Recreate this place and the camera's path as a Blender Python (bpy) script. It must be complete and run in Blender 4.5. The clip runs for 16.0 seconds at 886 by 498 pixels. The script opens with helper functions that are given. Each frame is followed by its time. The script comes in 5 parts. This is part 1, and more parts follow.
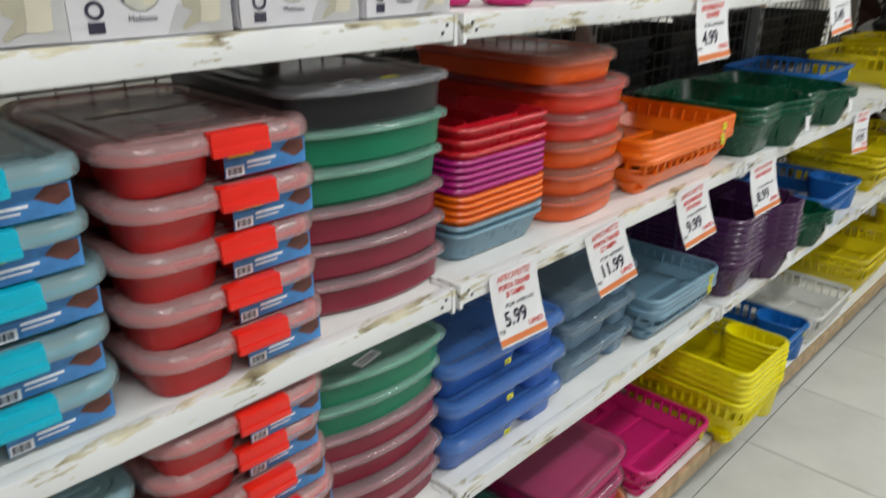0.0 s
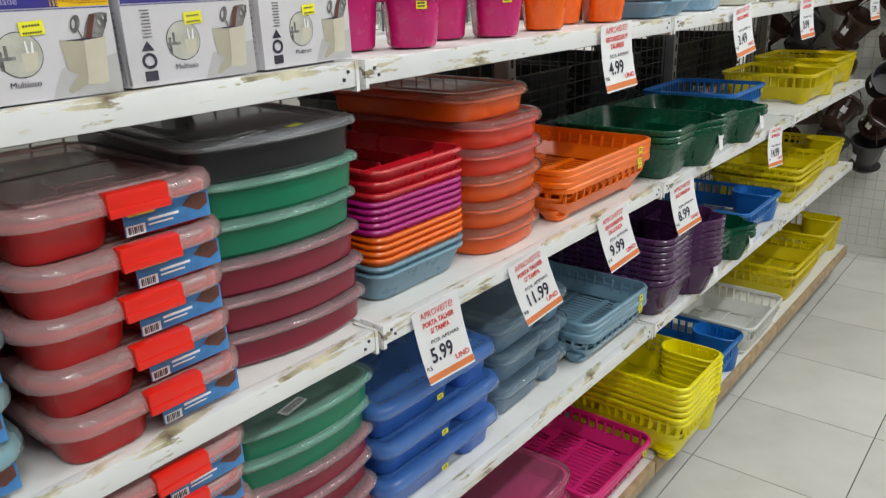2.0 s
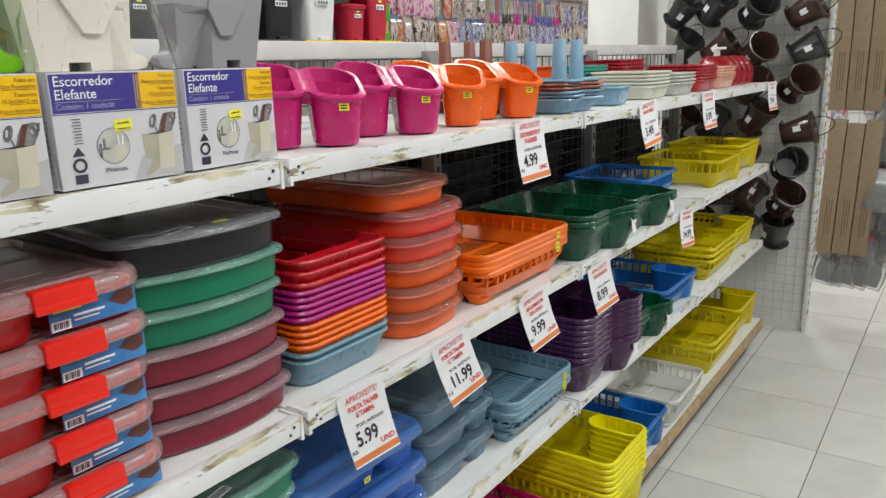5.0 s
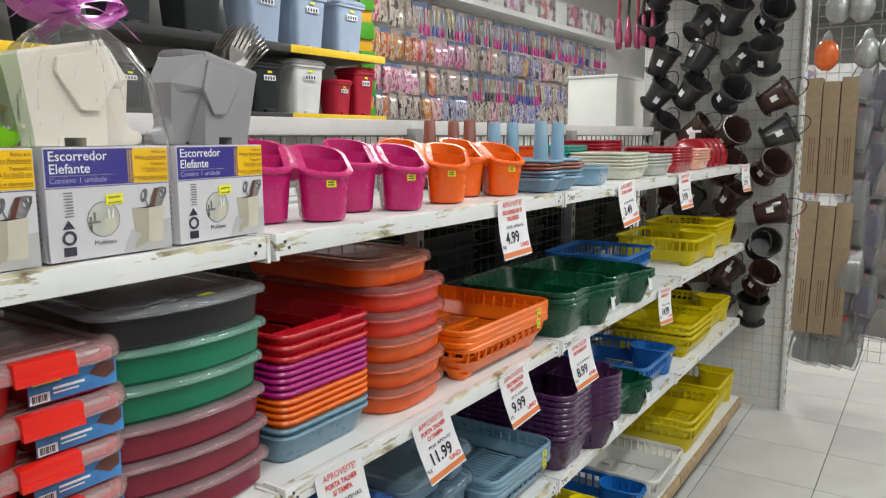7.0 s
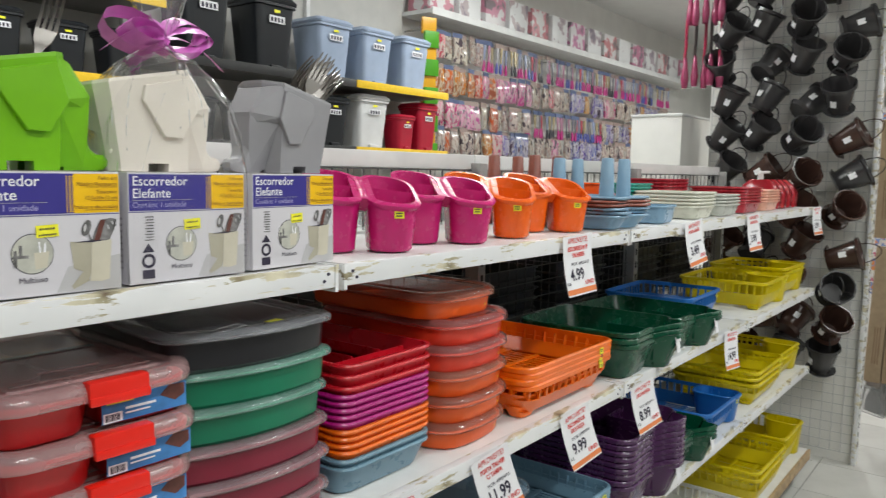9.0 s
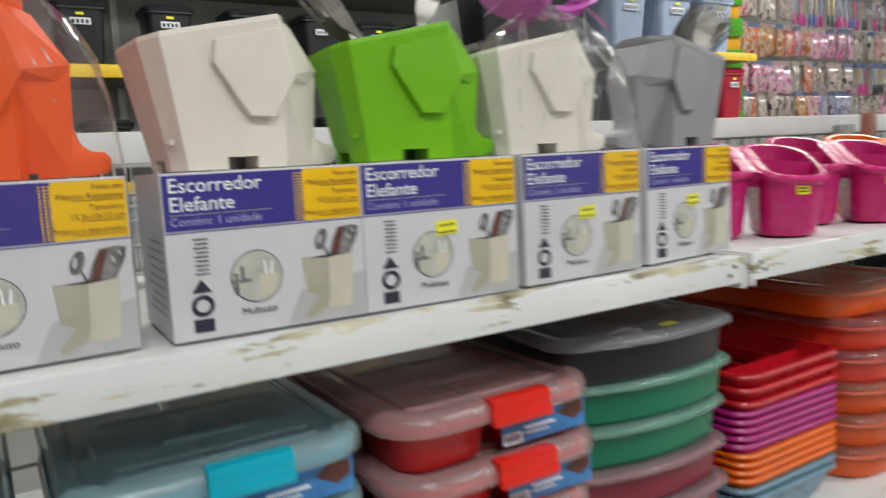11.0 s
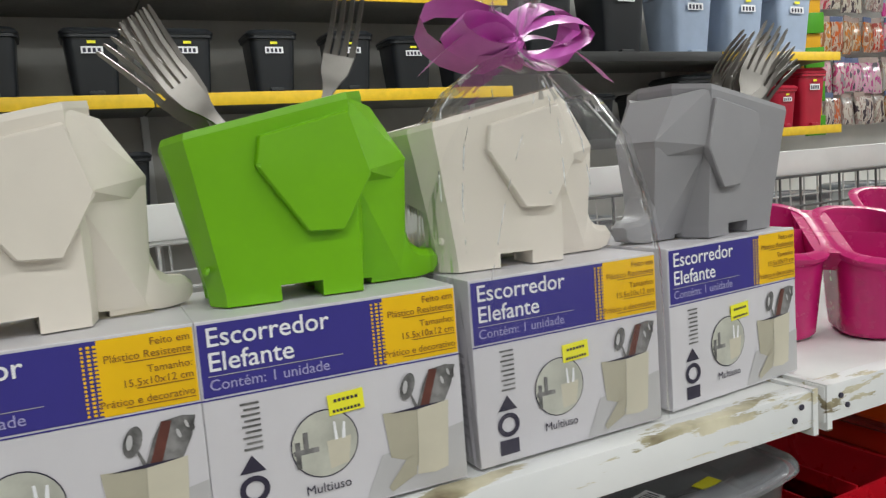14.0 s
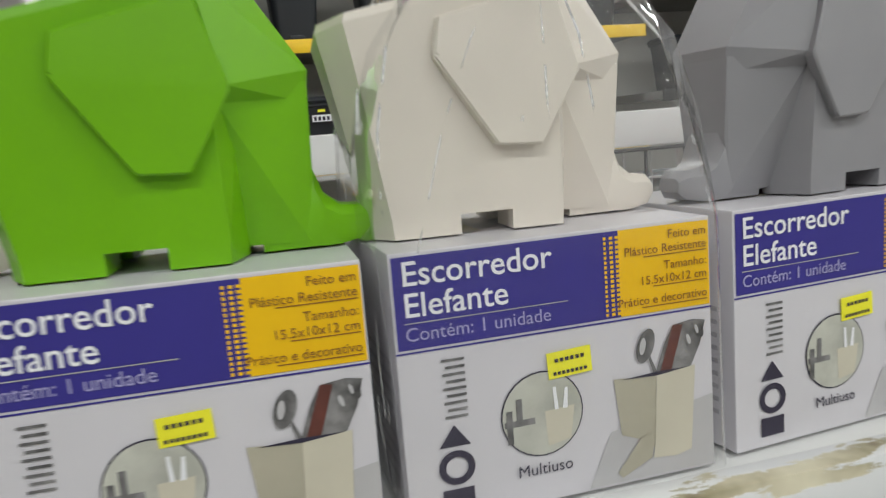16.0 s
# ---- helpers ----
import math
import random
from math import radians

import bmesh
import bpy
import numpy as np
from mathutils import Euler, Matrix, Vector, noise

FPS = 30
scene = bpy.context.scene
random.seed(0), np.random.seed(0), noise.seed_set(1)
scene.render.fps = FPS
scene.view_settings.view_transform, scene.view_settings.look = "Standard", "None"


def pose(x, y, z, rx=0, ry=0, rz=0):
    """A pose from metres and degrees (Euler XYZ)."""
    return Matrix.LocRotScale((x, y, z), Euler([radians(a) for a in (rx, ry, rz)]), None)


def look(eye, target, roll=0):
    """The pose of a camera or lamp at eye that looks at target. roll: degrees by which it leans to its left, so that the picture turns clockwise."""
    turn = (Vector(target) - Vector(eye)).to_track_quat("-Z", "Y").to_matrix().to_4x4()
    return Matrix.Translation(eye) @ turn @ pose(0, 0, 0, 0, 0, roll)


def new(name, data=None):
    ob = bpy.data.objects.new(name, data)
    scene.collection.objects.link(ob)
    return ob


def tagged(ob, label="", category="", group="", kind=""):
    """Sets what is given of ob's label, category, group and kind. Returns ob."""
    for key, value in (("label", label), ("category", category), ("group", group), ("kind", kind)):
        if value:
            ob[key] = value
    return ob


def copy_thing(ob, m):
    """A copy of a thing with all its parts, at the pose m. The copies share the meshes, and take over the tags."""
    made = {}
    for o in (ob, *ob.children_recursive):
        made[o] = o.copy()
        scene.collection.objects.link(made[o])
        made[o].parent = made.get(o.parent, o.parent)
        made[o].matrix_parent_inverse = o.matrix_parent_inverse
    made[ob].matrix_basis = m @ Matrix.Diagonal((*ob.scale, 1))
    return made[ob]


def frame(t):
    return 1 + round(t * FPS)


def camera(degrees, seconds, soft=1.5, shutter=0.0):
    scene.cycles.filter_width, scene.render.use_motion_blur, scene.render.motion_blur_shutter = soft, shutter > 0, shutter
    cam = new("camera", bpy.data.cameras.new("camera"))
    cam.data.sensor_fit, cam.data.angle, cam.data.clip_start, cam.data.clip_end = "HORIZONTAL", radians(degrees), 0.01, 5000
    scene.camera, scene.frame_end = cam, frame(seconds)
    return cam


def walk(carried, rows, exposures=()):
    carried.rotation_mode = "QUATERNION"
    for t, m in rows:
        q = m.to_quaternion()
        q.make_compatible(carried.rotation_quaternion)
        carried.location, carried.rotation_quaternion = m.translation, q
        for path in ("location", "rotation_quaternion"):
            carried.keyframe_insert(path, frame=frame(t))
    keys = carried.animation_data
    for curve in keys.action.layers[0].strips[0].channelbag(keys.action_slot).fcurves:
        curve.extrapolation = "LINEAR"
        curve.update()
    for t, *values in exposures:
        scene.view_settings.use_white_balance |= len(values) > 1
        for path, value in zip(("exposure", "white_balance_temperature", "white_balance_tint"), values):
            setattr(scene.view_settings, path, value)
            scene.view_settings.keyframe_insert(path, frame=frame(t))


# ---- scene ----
cam = camera(61.2, 16.0, soft=1.2, shutter=0.5)
PATH = [
    (0, (-0.734, -0.697, 1.418), (0.6, 0.594, 0.674), 0.1),
    (0.5, (-0.711, -0.707, 1.4), (0.511, 0.619, 0.534), -1.7),
    (1, (-0.695, -0.729, 1.418), (0.62, 0.532, 0.593), -2.1),
    (1.5, (-0.702, -0.743, 1.427), (0.701, 0.478, 0.694), -1.9),
    (2, (-0.703, -0.739, 1.433), (0.736, 0.478, 0.762), -2.2),
    (2.5, (-0.704, -0.737, 1.44), (0.749, 0.489, 0.818), -2.0),
    (3, (-0.717, -0.732, 1.462), (0.732, 0.521, 0.89), -1.5),
    (3.5, (-0.733, -0.729, 1.466), (0.715, 0.544, 0.934), -1.3),
    (4, (-0.746, -0.755, 1.465), (0.721, 0.508, 0.962), -1.3),
    (4.5, (-0.745, -0.773, 1.465), (0.768, 0.442, 0.979), -1.3),
    (5, (-0.728, -0.794, 1.465), (0.859, 0.325, 0.985), -1.6),
    (7.5, (-0.745, -0.796, 1.482), (0.906, 0.302, 1.219), 0.2),
    (8, (-0.747, -0.789, 1.485), (0.903, 0.316, 1.247), 0.7),
    (10.5, (-0.745, -0.704, 1.449), (0.467, 0.871, 1.229), -1.4),
    (11, (-0.746, -0.557, 1.465), (0.3, 1.132, 1.233), -3.1),
    (11.5, (-0.75, -0.416, 1.486), (0.244, 1.307, 1.278), -3.7),
    (12, (-0.724, -0.352, 1.519), (0.237, 1.387, 1.289), -2.6),
    (12.5, (-0.693, -0.354, 1.538), (0.247, 1.4, 1.33), -2.5),
    (13, (-0.666, -0.379, 1.543), (0.261, 1.382, 1.346), -2.6),
    (13.5, (-0.589, -0.409, 1.539), (0.289, 1.378, 1.348), -3.5),
    (14, (-0.528, -0.413, 1.541), (0.353, 1.369, 1.322), -4.3),
    (14.5, (-0.517, -0.431, 1.531), (0.275, 1.389, 1.287), -4.7),
    (15, (-0.485, -0.442, 1.526), (0.175, 1.43, 1.28), -4.7),
    (15.5, (-0.425, -0.379, 1.528), (0.180, 1.507, 1.254), -4.7),
    (16, (-0.362, -0.303, 1.516), (0.142, 1.608, 1.209), -4.6),
]
walk(cam, [(t, look(eye, target, roll)) for t, eye, target, roll in PATH],
     exposures=[(0.0, -0.14), (8.0, -0.16), (11.0, -0.33), (16.0, -0.44)])
# lamps on the ceiling: x, y, length, watts
LAMPS = [(-0.9, -1.25, 1.2, 26), (1.2, -1.25, 1.2, 26), (3.6, -1.25, 1.2, 17), (0.2, 1.25, 1.2, 28), (2.8, 1.25, 1.2, 27), (5.6, 0.6, 1.2, 46), (7.0, -1.6, 1.2, 44), (-0.6, -2.7, 1.2, 24), (1.6, -2.7, 1.2, 24), (3.9, -2.7, 1.2, 14)]

# ---- light ----
world = bpy.data.worlds.new("world")
scene.world = world
world.use_nodes = True
world.node_tree.nodes["Background"].inputs[0].default_value = (0.85, 0.92, 1.0, 1)
world.node_tree.nodes["Background"].inputs[1].default_value = 0.25


def tube_light(x, y, z, length, watts, along="x"):
    data = bpy.data.lights.new("tube_lamp", "AREA")
    data.shape, data.size, data.size_y, data.energy, data.color = "RECTANGLE", length, 0.16, watts, (0.97, 1.0, 0.98)
    ob = new("tube_lamp", data)
    ob.matrix_basis = pose(x, y, z - 0.075, 0, 0, 0 if along == "x" else 90)
    return ob


# ---- materials ----
def nodes_of(name):
    m = bpy.data.materials.new(name)
    m.use_nodes = True
    nt = m.node_tree
    return m, nt, nt.nodes["Principled BSDF"]


def mapped_noise(nt, scale, detail=4.0, rough=0.55, coords="Object"):
    tc, nz = nt.nodes.new("ShaderNodeTexCoord"), nt.nodes.new("ShaderNodeTexNoise")
    nz.inputs["Scale"].default_value, nz.inputs["Detail"].default_value, nz.inputs["Roughness"].default_value = scale, detail, rough
    nt.links.new(tc.outputs[coords], nz.inputs["Vector"])
    return nz


def ramp(nt, src, stops):
    r = nt.nodes.new("ShaderNodeValToRGB")
    while len(r.color_ramp.elements) < len(stops):
        r.color_ramp.elements.new(0.5)
    for e, (pos, col) in zip(r.color_ramp.elements, stops):
        e.position, e.color = pos, (*col, 1)
    nt.links.new(src, r.inputs[0])
    return r


def bump(nt, bsdf, src, strength, distance=0.002):
    b = nt.nodes.new("ShaderNodeBump")
    b.inputs["Strength"].default_value, b.inputs["Distance"].default_value = strength, distance
    nt.links.new(src, b.inputs["Height"])
    nt.links.new(b.outputs[0], bsdf.inputs["Normal"])


def shade(c, k):
    return tuple(min(1.0, v * k) for v in c)


PLASTICS = {}


def plastic(col, rough=0.32, alpha=1.0, name="plastic"):
    """Moulded plastic: slight colour drift, scuffs in the gloss and a faint ripple."""
    key = (col, rough, alpha)
    if key in PLASTICS:
        return PLASTICS[key]
    m, nt, b = nodes_of(name)
    nz = mapped_noise(nt, 9, 5)
    r = ramp(nt, nz.outputs[0], [(0.3, shade(col, 0.9)), (0.7, shade(col, 1.06))])
    nt.links.new(r.outputs[0], b.inputs["Base Color"])
    fine = mapped_noise(nt, 45, 5)
    rr_ = nt.nodes.new("ShaderNodeMapRange")
    rr_.inputs[3].default_value, rr_.inputs[4].default_value = max(0.05, rough - 0.06), rough + 0.07
    nt.links.new(fine.outputs[0], rr_.inputs[0])
    nt.links.new(rr_.outputs[0], b.inputs["Roughness"])
    bump(nt, b, nz.outputs[0], 0.05, 0.002)
    b.inputs["Alpha"].default_value = alpha
    PLASTICS[key] = m
    return m


LIDS = {}


def clear_lid(tint, haze=0.28, rough=0.16):
    """Thin milky polypropylene: part see-through, part white scatter, under a waxy gloss."""
    key = (tint, haze, rough)
    if key in LIDS:
        return LIDS[key]
    m, nt, b = nodes_of("translucent_lid_plastic")
    out = nt.nodes["Material Output"]
    nz = mapped_noise(nt, 11, 5)
    r = ramp(nt, nz.outputs[0], [(0.3, shade(tint, 0.88)), (0.7, shade(tint, 1.08))])
    nt.links.new(r.outputs[0], b.inputs["Base Color"])
    fine = mapped_noise(nt, 70, 4)
    mr = nt.nodes.new("ShaderNodeMapRange")
    mr.inputs[3].default_value, mr.inputs[4].default_value = rough - 0.05, rough + 0.10
    nt.links.new(fine.outputs[0], mr.inputs[0])
    nt.links.new(mr.outputs[0], b.inputs["Roughness"])
    tr, gl, fr, m1, m2 = (nt.nodes.new("ShaderNode" + k) for k in ("BsdfTransparent", "BsdfGlossy", "Fresnel", "MixShader", "MixShader"))
    tr.inputs[0].default_value = (*[0.75 + 0.25 * c for c in tint], 1)
    m1.inputs[0].default_value = haze
    fr.inputs["IOR"].default_value = 1.42
    nt.links.new(mr.outputs[0], gl.inputs["Roughness"])
    nt.links.new(tr.outputs[0], m1.inputs[1])
    nt.links.new(b.outputs[0], m1.inputs[2])
    nt.links.new(fr.outputs[0], m2.inputs[0])
    nt.links.new(m1.outputs[0], m2.inputs[1])
    nt.links.new(gl.outputs[0], m2.inputs[2])
    nt.links.new(m2.outputs[0], out.inputs[0])
    bp = nt.nodes.new("ShaderNodeBump")
    bp.inputs["Strength"].default_value, bp.inputs["Distance"].default_value = 0.12, 0.003
    nt.links.new(nz.outputs[0], bp.inputs["Height"])
    for node in (b, gl):
        nt.links.new(bp.outputs[0], node.inputs["Normal"])
    LIDS[key] = m
    return m


def plain(name, col, rough=0.6, metal=0.0, scale=40.0, drift=0.08, relief=0.1):
    m, nt, b = nodes_of(name)
    nz = mapped_noise(nt, scale, 5)
    r = ramp(nt, nz.outputs[0], [(0.3, shade(col, 1 - drift)), (0.7, shade(col, 1 + drift))])
    nt.links.new(r.outputs[0], b.inputs["Base Color"])
    b.inputs["Roughness"].default_value, b.inputs["Metallic"].default_value = rough, metal
    bump(nt, b, nz.outputs[0], relief, 0.001)
    return m


def worn_paint():
    """White enamelled shelf edge with chips, scraped glue and rust."""
    m, nt, b = nodes_of("worn_white_enamel")
    tc, mp = nt.nodes.new("ShaderNodeTexCoord"), nt.nodes.new("ShaderNodeMapping")
    mp.inputs["Scale"].default_value = (8, 30, 48)
    nt.links.new(tc.outputs["Object"], mp.inputs[0])
    chips = nt.nodes.new("ShaderNodeTexNoise")
    chips.inputs["Scale"].default_value, chips.inputs["Detail"].default_value, chips.inputs["Roughness"].default_value = 1.0, 6, 0.68
    nt.links.new(mp.outputs[0], chips.inputs["Vector"])
    mask = ramp(nt, chips.outputs[0], [(0.54, (0, 0, 0)), (0.565, (1, 1, 1))])
    tint = mapped_noise(nt, 14, 4)
    under = ramp(nt, tint.outputs[0], [(0.33, (0.10, 0.055, 0.03)), (0.41, (0.36, 0.32, 0.20)), (0.50, (0.58, 0.53, 0.38)), (0.64, (0.74, 0.69, 0.52))])
    coat = ramp(nt, mapped_noise(nt, 5, 5).outputs[0], [(0.3, (0.70, 0.71, 0.72)), (0.7, (0.82, 0.82, 0.82))])
    mix = nt.nodes.new("ShaderNodeMixRGB")
    nt.links.new(mask.outputs[0], mix.inputs[0])
    nt.links.new(coat.outputs[0], mix.inputs[1])
    nt.links.new(under.outputs[0], mix.inputs[2])
    nt.links.new(mix.outputs[0], b.inputs["Base Color"])
    b.inputs["Roughness"].default_value = 0.42
    inv = nt.nodes.new("ShaderNodeInvert")
    nt.links.new(mask.outputs[0], inv.inputs[1])
    bump(nt, b, inv.outputs[0], 0.4, 0.0006)
    return m


def cellophane():
    m, nt, b = nodes_of("cellophane")
    out = nt.nodes["Material Output"]
    tr, gl, mx, fr = (nt.nodes.new("ShaderNode" + k) for k in ("BsdfTransparent", "BsdfGlossy", "MixShader", "Fresnel"))
    gl.inputs["Roughness"].default_value = 0.07
    fr.inputs["IOR"].default_value = 1.14
    tc, mp, nz = (nt.nodes.new("ShaderNode" + k) for k in ("TexCoord", "Mapping", "TexNoise"))
    mp.inputs["Scale"].default_value, mp.inputs["Rotation"].default_value = (26, 26, 6), (0.5, 0.35, 0)
    nz.inputs["Scale"].default_value, nz.inputs["Detail"].default_value = 1.0, 3
    nt.links.new(tc.outputs["Object"], mp.inputs[0])
    nt.links.new(mp.outputs[0], nz.inputs["Vector"])
    bp = nt.nodes.new("ShaderNodeBump")
    bp.inputs["Strength"].default_value, bp.inputs["Distance"].default_value = 0.55, 0.012
    nt.links.new(nz.outputs[0], bp.inputs["Height"])
    nt.links.new(bp.outputs[0], gl.inputs["Normal"])
    nt.links.new(bp.outputs[0], fr.inputs["Normal"])
    half, haze, mh = nt.nodes.new("ShaderNodeMath"), nt.nodes.new("ShaderNodeBsdfTranslucent"), nt.nodes.new("ShaderNodeMixShader")
    half.operation = "MULTIPLY"
    half.inputs[1].default_value = 0.6
    mh.inputs[0].default_value = 0.055
    haze.inputs[0].default_value = (0.9, 0.9, 0.92, 1)
    nt.links.new(fr.outputs[0], half.inputs[0])
    nt.links.new(half.outputs[0], mx.inputs[0])
    nt.links.new(tr.outputs[0], mh.inputs[1])
    nt.links.new(haze.outputs[0], mh.inputs[2])
    nt.links.new(mh.outputs[0], mx.inputs[1])
    nt.links.new(gl.outputs[0], mx.inputs[2])
    nt.links.new(mx.outputs[0], out.inputs[0])
    nt.nodes.remove(b)
    return m


def crease_glint_film():
    """A sharp fold of the film; its broken white colour is a painted highlight."""
    m, nt, b = nodes_of("creased_film_glints")
    out = nt.nodes["Material Output"]
    tr, mx = nt.nodes.new("ShaderNodeBsdfTransparent"), nt.nodes.new("ShaderNodeMixShader")
    b.inputs["Base Color"].default_value, b.inputs["Roughness"].default_value = (0.85, 0.85, 0.87, 1), 0.2
    nz = mapped_noise(nt, 45, 3)
    r = ramp(nt, nz.outputs[0], [(0.50, (0, 0, 0)), (0.62, (0.8, 0.8, 0.8))])
    nt.links.new(r.outputs[0], mx.inputs[0])
    nt.links.new(tr.outputs[0], mx.inputs[1])
    nt.links.new(b.outputs[0], mx.inputs[2])
    nt.links.new(mx.outputs[0], out.inputs[0])
    return m


def tile_mat():
    m, nt, b = nodes_of("grey_porcelain_tile")
    n1, n2, oi = mapped_noise(nt, 3, 6, 0.6, "Object"), mapped_noise(nt, 60, 4), nt.nodes.new("ShaderNodeObjectInfo")
    r = ramp(nt, n1.outputs[0], [(0.3, (0.55, 0.54, 0.50)), (0.5, (0.63, 0.62, 0.58)), (0.75, (0.69, 0.68, 0.64))])
    hsv, mr = nt.nodes.new("ShaderNodeHueSaturation"), nt.nodes.new("ShaderNodeMapRange")
    mr.inputs[3].default_value, mr.inputs[4].default_value = 0.93, 1.05
    nt.links.new(oi.outputs["Random"], mr.inputs[0])
    nt.links.new(mr.outputs[0], hsv.inputs["Value"])
    nt.links.new(r.outputs[0], hsv.inputs["Color"])
    nt.links.new(hsv.outputs[0], b.inputs["Base Color"])
    b.inputs["Roughness"].default_value = 0.28
    bump(nt, b, n2.outputs[0], 0.05, 0.001)
    return m


def print_mat(name, stops, scale=30.0, rough=0.35, hue=(0.46, 0.56), stretch=1.0):
    """Printed film or card with a mottled multi-colour picture, different on every piece."""
    m, nt, b = nodes_of(name)
    oi, tc, add = nt.nodes.new("ShaderNodeObjectInfo"), nt.nodes.new("ShaderNodeTexCoord"), nt.nodes.new("ShaderNodeVectorMath")
    add.operation = "MULTIPLY_ADD"
    nt.links.new(oi.outputs["Random"], add.inputs[0])
    add.inputs[1].default_value = (31.0, 17.0, 23.0)
    nt.links.new(tc.outputs["Object"], add.inputs[2])
    nz = nt.nodes.new("ShaderNodeTexNoise")
    nz.inputs["Scale"].default_value, nz.inputs["Detail"].default_value = scale, 3
    squash = nt.nodes.new("ShaderNodeVectorMath")
    squash.operation = "MULTIPLY"
    squash.inputs[1].default_value = (1.0, 1.0, stretch)
    nt.links.new(add.outputs[0], squash.inputs[0])
    nt.links.new(squash.outputs[0], nz.inputs["Vector"])
    r = ramp(nt, nz.outputs[0], stops)
    r.color_ramp.interpolation = "CONSTANT"
    hsv, mr = nt.nodes.new("ShaderNodeHueSaturation"), nt.nodes.new("ShaderNodeMapRange")
    mr.inputs[3].default_value, mr.inputs[4].default_value = hue
    nt.links.new(oi.outputs["Random"], mr.inputs[0])
    nt.links.new(mr.outputs[0], hsv.inputs["Hue"])
    nt.links.new(r.outputs[0], hsv.inputs["Color"])
    nt.links.new(hsv.outputs[0], b.inputs["Base Color"])
    b.inputs["Roughness"].default_value = rough
    bump(nt, b, nz.outputs[0], 0.3, 0.004)
    return m


ENAMEL = worn_paint()
SHELF_WHITE = plain("white_shelf_sheet", (0.74, 0.74, 0.73), 0.4, 0, 12, 0.06)
WIRE = plain("grey_wire", (0.55, 0.55, 0.54), 0.4, 0.3, 60)
DARKWIRE = plain("dark_wire", (0.10, 0.10, 0.10), 0.5, 0.2, 60)
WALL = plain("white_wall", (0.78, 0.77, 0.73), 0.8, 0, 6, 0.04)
# dark tone for the unseen walls, so they throw little light back
DIMWALL = plain("unseen_dim_wall", (0.30, 0.29, 0.28), 0.8, 0, 6, 0.06)
CEIL = plain("white_ceiling", (0.82, 0.82, 0.8), 0.9, 0, 5, 0.03)
TILE = tile_mat()
GROUT = plain("dark_grout", (0.16, 0.155, 0.14), 0.9, 0, 50, 0.2)
WOOD = plain("raw_wood_edge", (0.42, 0.3, 0.17), 0.6, 0, 25, 0.25)
DARK = plain("black_plinth", (0.02, 0.02, 0.02), 0.6)
CARD = plain("brown_cardboard", (0.30, 0.22, 0.14), 0.85, 0, 30, 0.1)
CARDINK = plain("brown_print", (0.16, 0.09, 0.05), 0.85)
PAPER = plain("white_paper", (0.82, 0.82, 0.84), 0.7, 0, 30, 0.03)
BOXWHITE = plain("white_glossy_card", (0.64, 0.62, 0.655), 0.38, 0, 8, 0.05, 0.05)
BOXGREY = plain("grey_card_side", (0.40, 0.38, 0.42), 0.45, 0, 10, 0.12)
INDIGO = plain("indigo_print", (0.042, 0.034, 0.25), 0.36, 0, 20, 0.06)
YELLOWINK = plain("yellow_print", (0.88, 0.52, 0.004), 0.36, 0, 20, 0.05)
WHITEINK = plain("white_print", (0.85, 0.85, 0.88), 0.4)
LILACINK = plain("pale_lilac_print", (0.42, 0.40, 0.66), 0.4)
INK = plain("dark_print", (0.03, 0.025, 0.05), 0.45)
BROWNINK = plain("brown_ink", (0.28, 0.12, 0.02), 0.45)
STICKER = plain("yellow_sticker", (0.9, 0.85, 0.03), 0.5, 0, 30, 0.04)
REDINK = plain("red_ink", (0.72, 0.06, 0.05), 0.6)
ORANGEINK = plain("orange_ink", (0.75, 0.22, 0.07), 0.6)
PICGREY = plain("pale_picture_print", (0.5, 0.5, 0.44), 0.38, 0, 30, 0.25)
CREAMINK = plain("cream_picture_print", (0.60, 0.56, 0.45), 0.38, 0, 14, 0.10)
SHADEINK = plain("olive_picture_print", (0.43, 0.40, 0.31), 0.38, 0, 14, 0.12)
TABLEINK = plain("pale_table_print", (0.50, 0.49, 0.50), 0.38, 0, 9, 0.10)
STEELINK = plain("steel_picture_print", (0.17, 0.165, 0.165), 0.38, 0, 90, 0.7)
STEEL = plain("cutlery_steel", (0.23, 0.215, 0.20), 0.33, 1.0, 30, 0.15)
RIBBON = plain("pink_satin_ribbon", (0.72, 0.18, 0.62), 0.3, 0, 50, 0.1)
CELLO = cellophane()
CREASE_GLINT = crease_glint_film()
BLUELABEL = plain("printed_blue_label", (0.05, 0.20, 0.48), 0.35, 0, 30, 0.3)
BROWNPIC = plain("brown_picture_print", (0.13, 0.04, 0.03), 0.4, 0, 60, 0.3)
STRIPYELLOW = plain("yellow_price_strip", (0.85, 0.55, 0.02), 0.4)
STRIPBLACK = plain("black_price_strip", (0.03, 0.03, 0.03), 0.4)
GREYWALL = plain("grey_back_panel", (0.54, 0.53, 0.50), 0.7, 0, 8, 0.06)
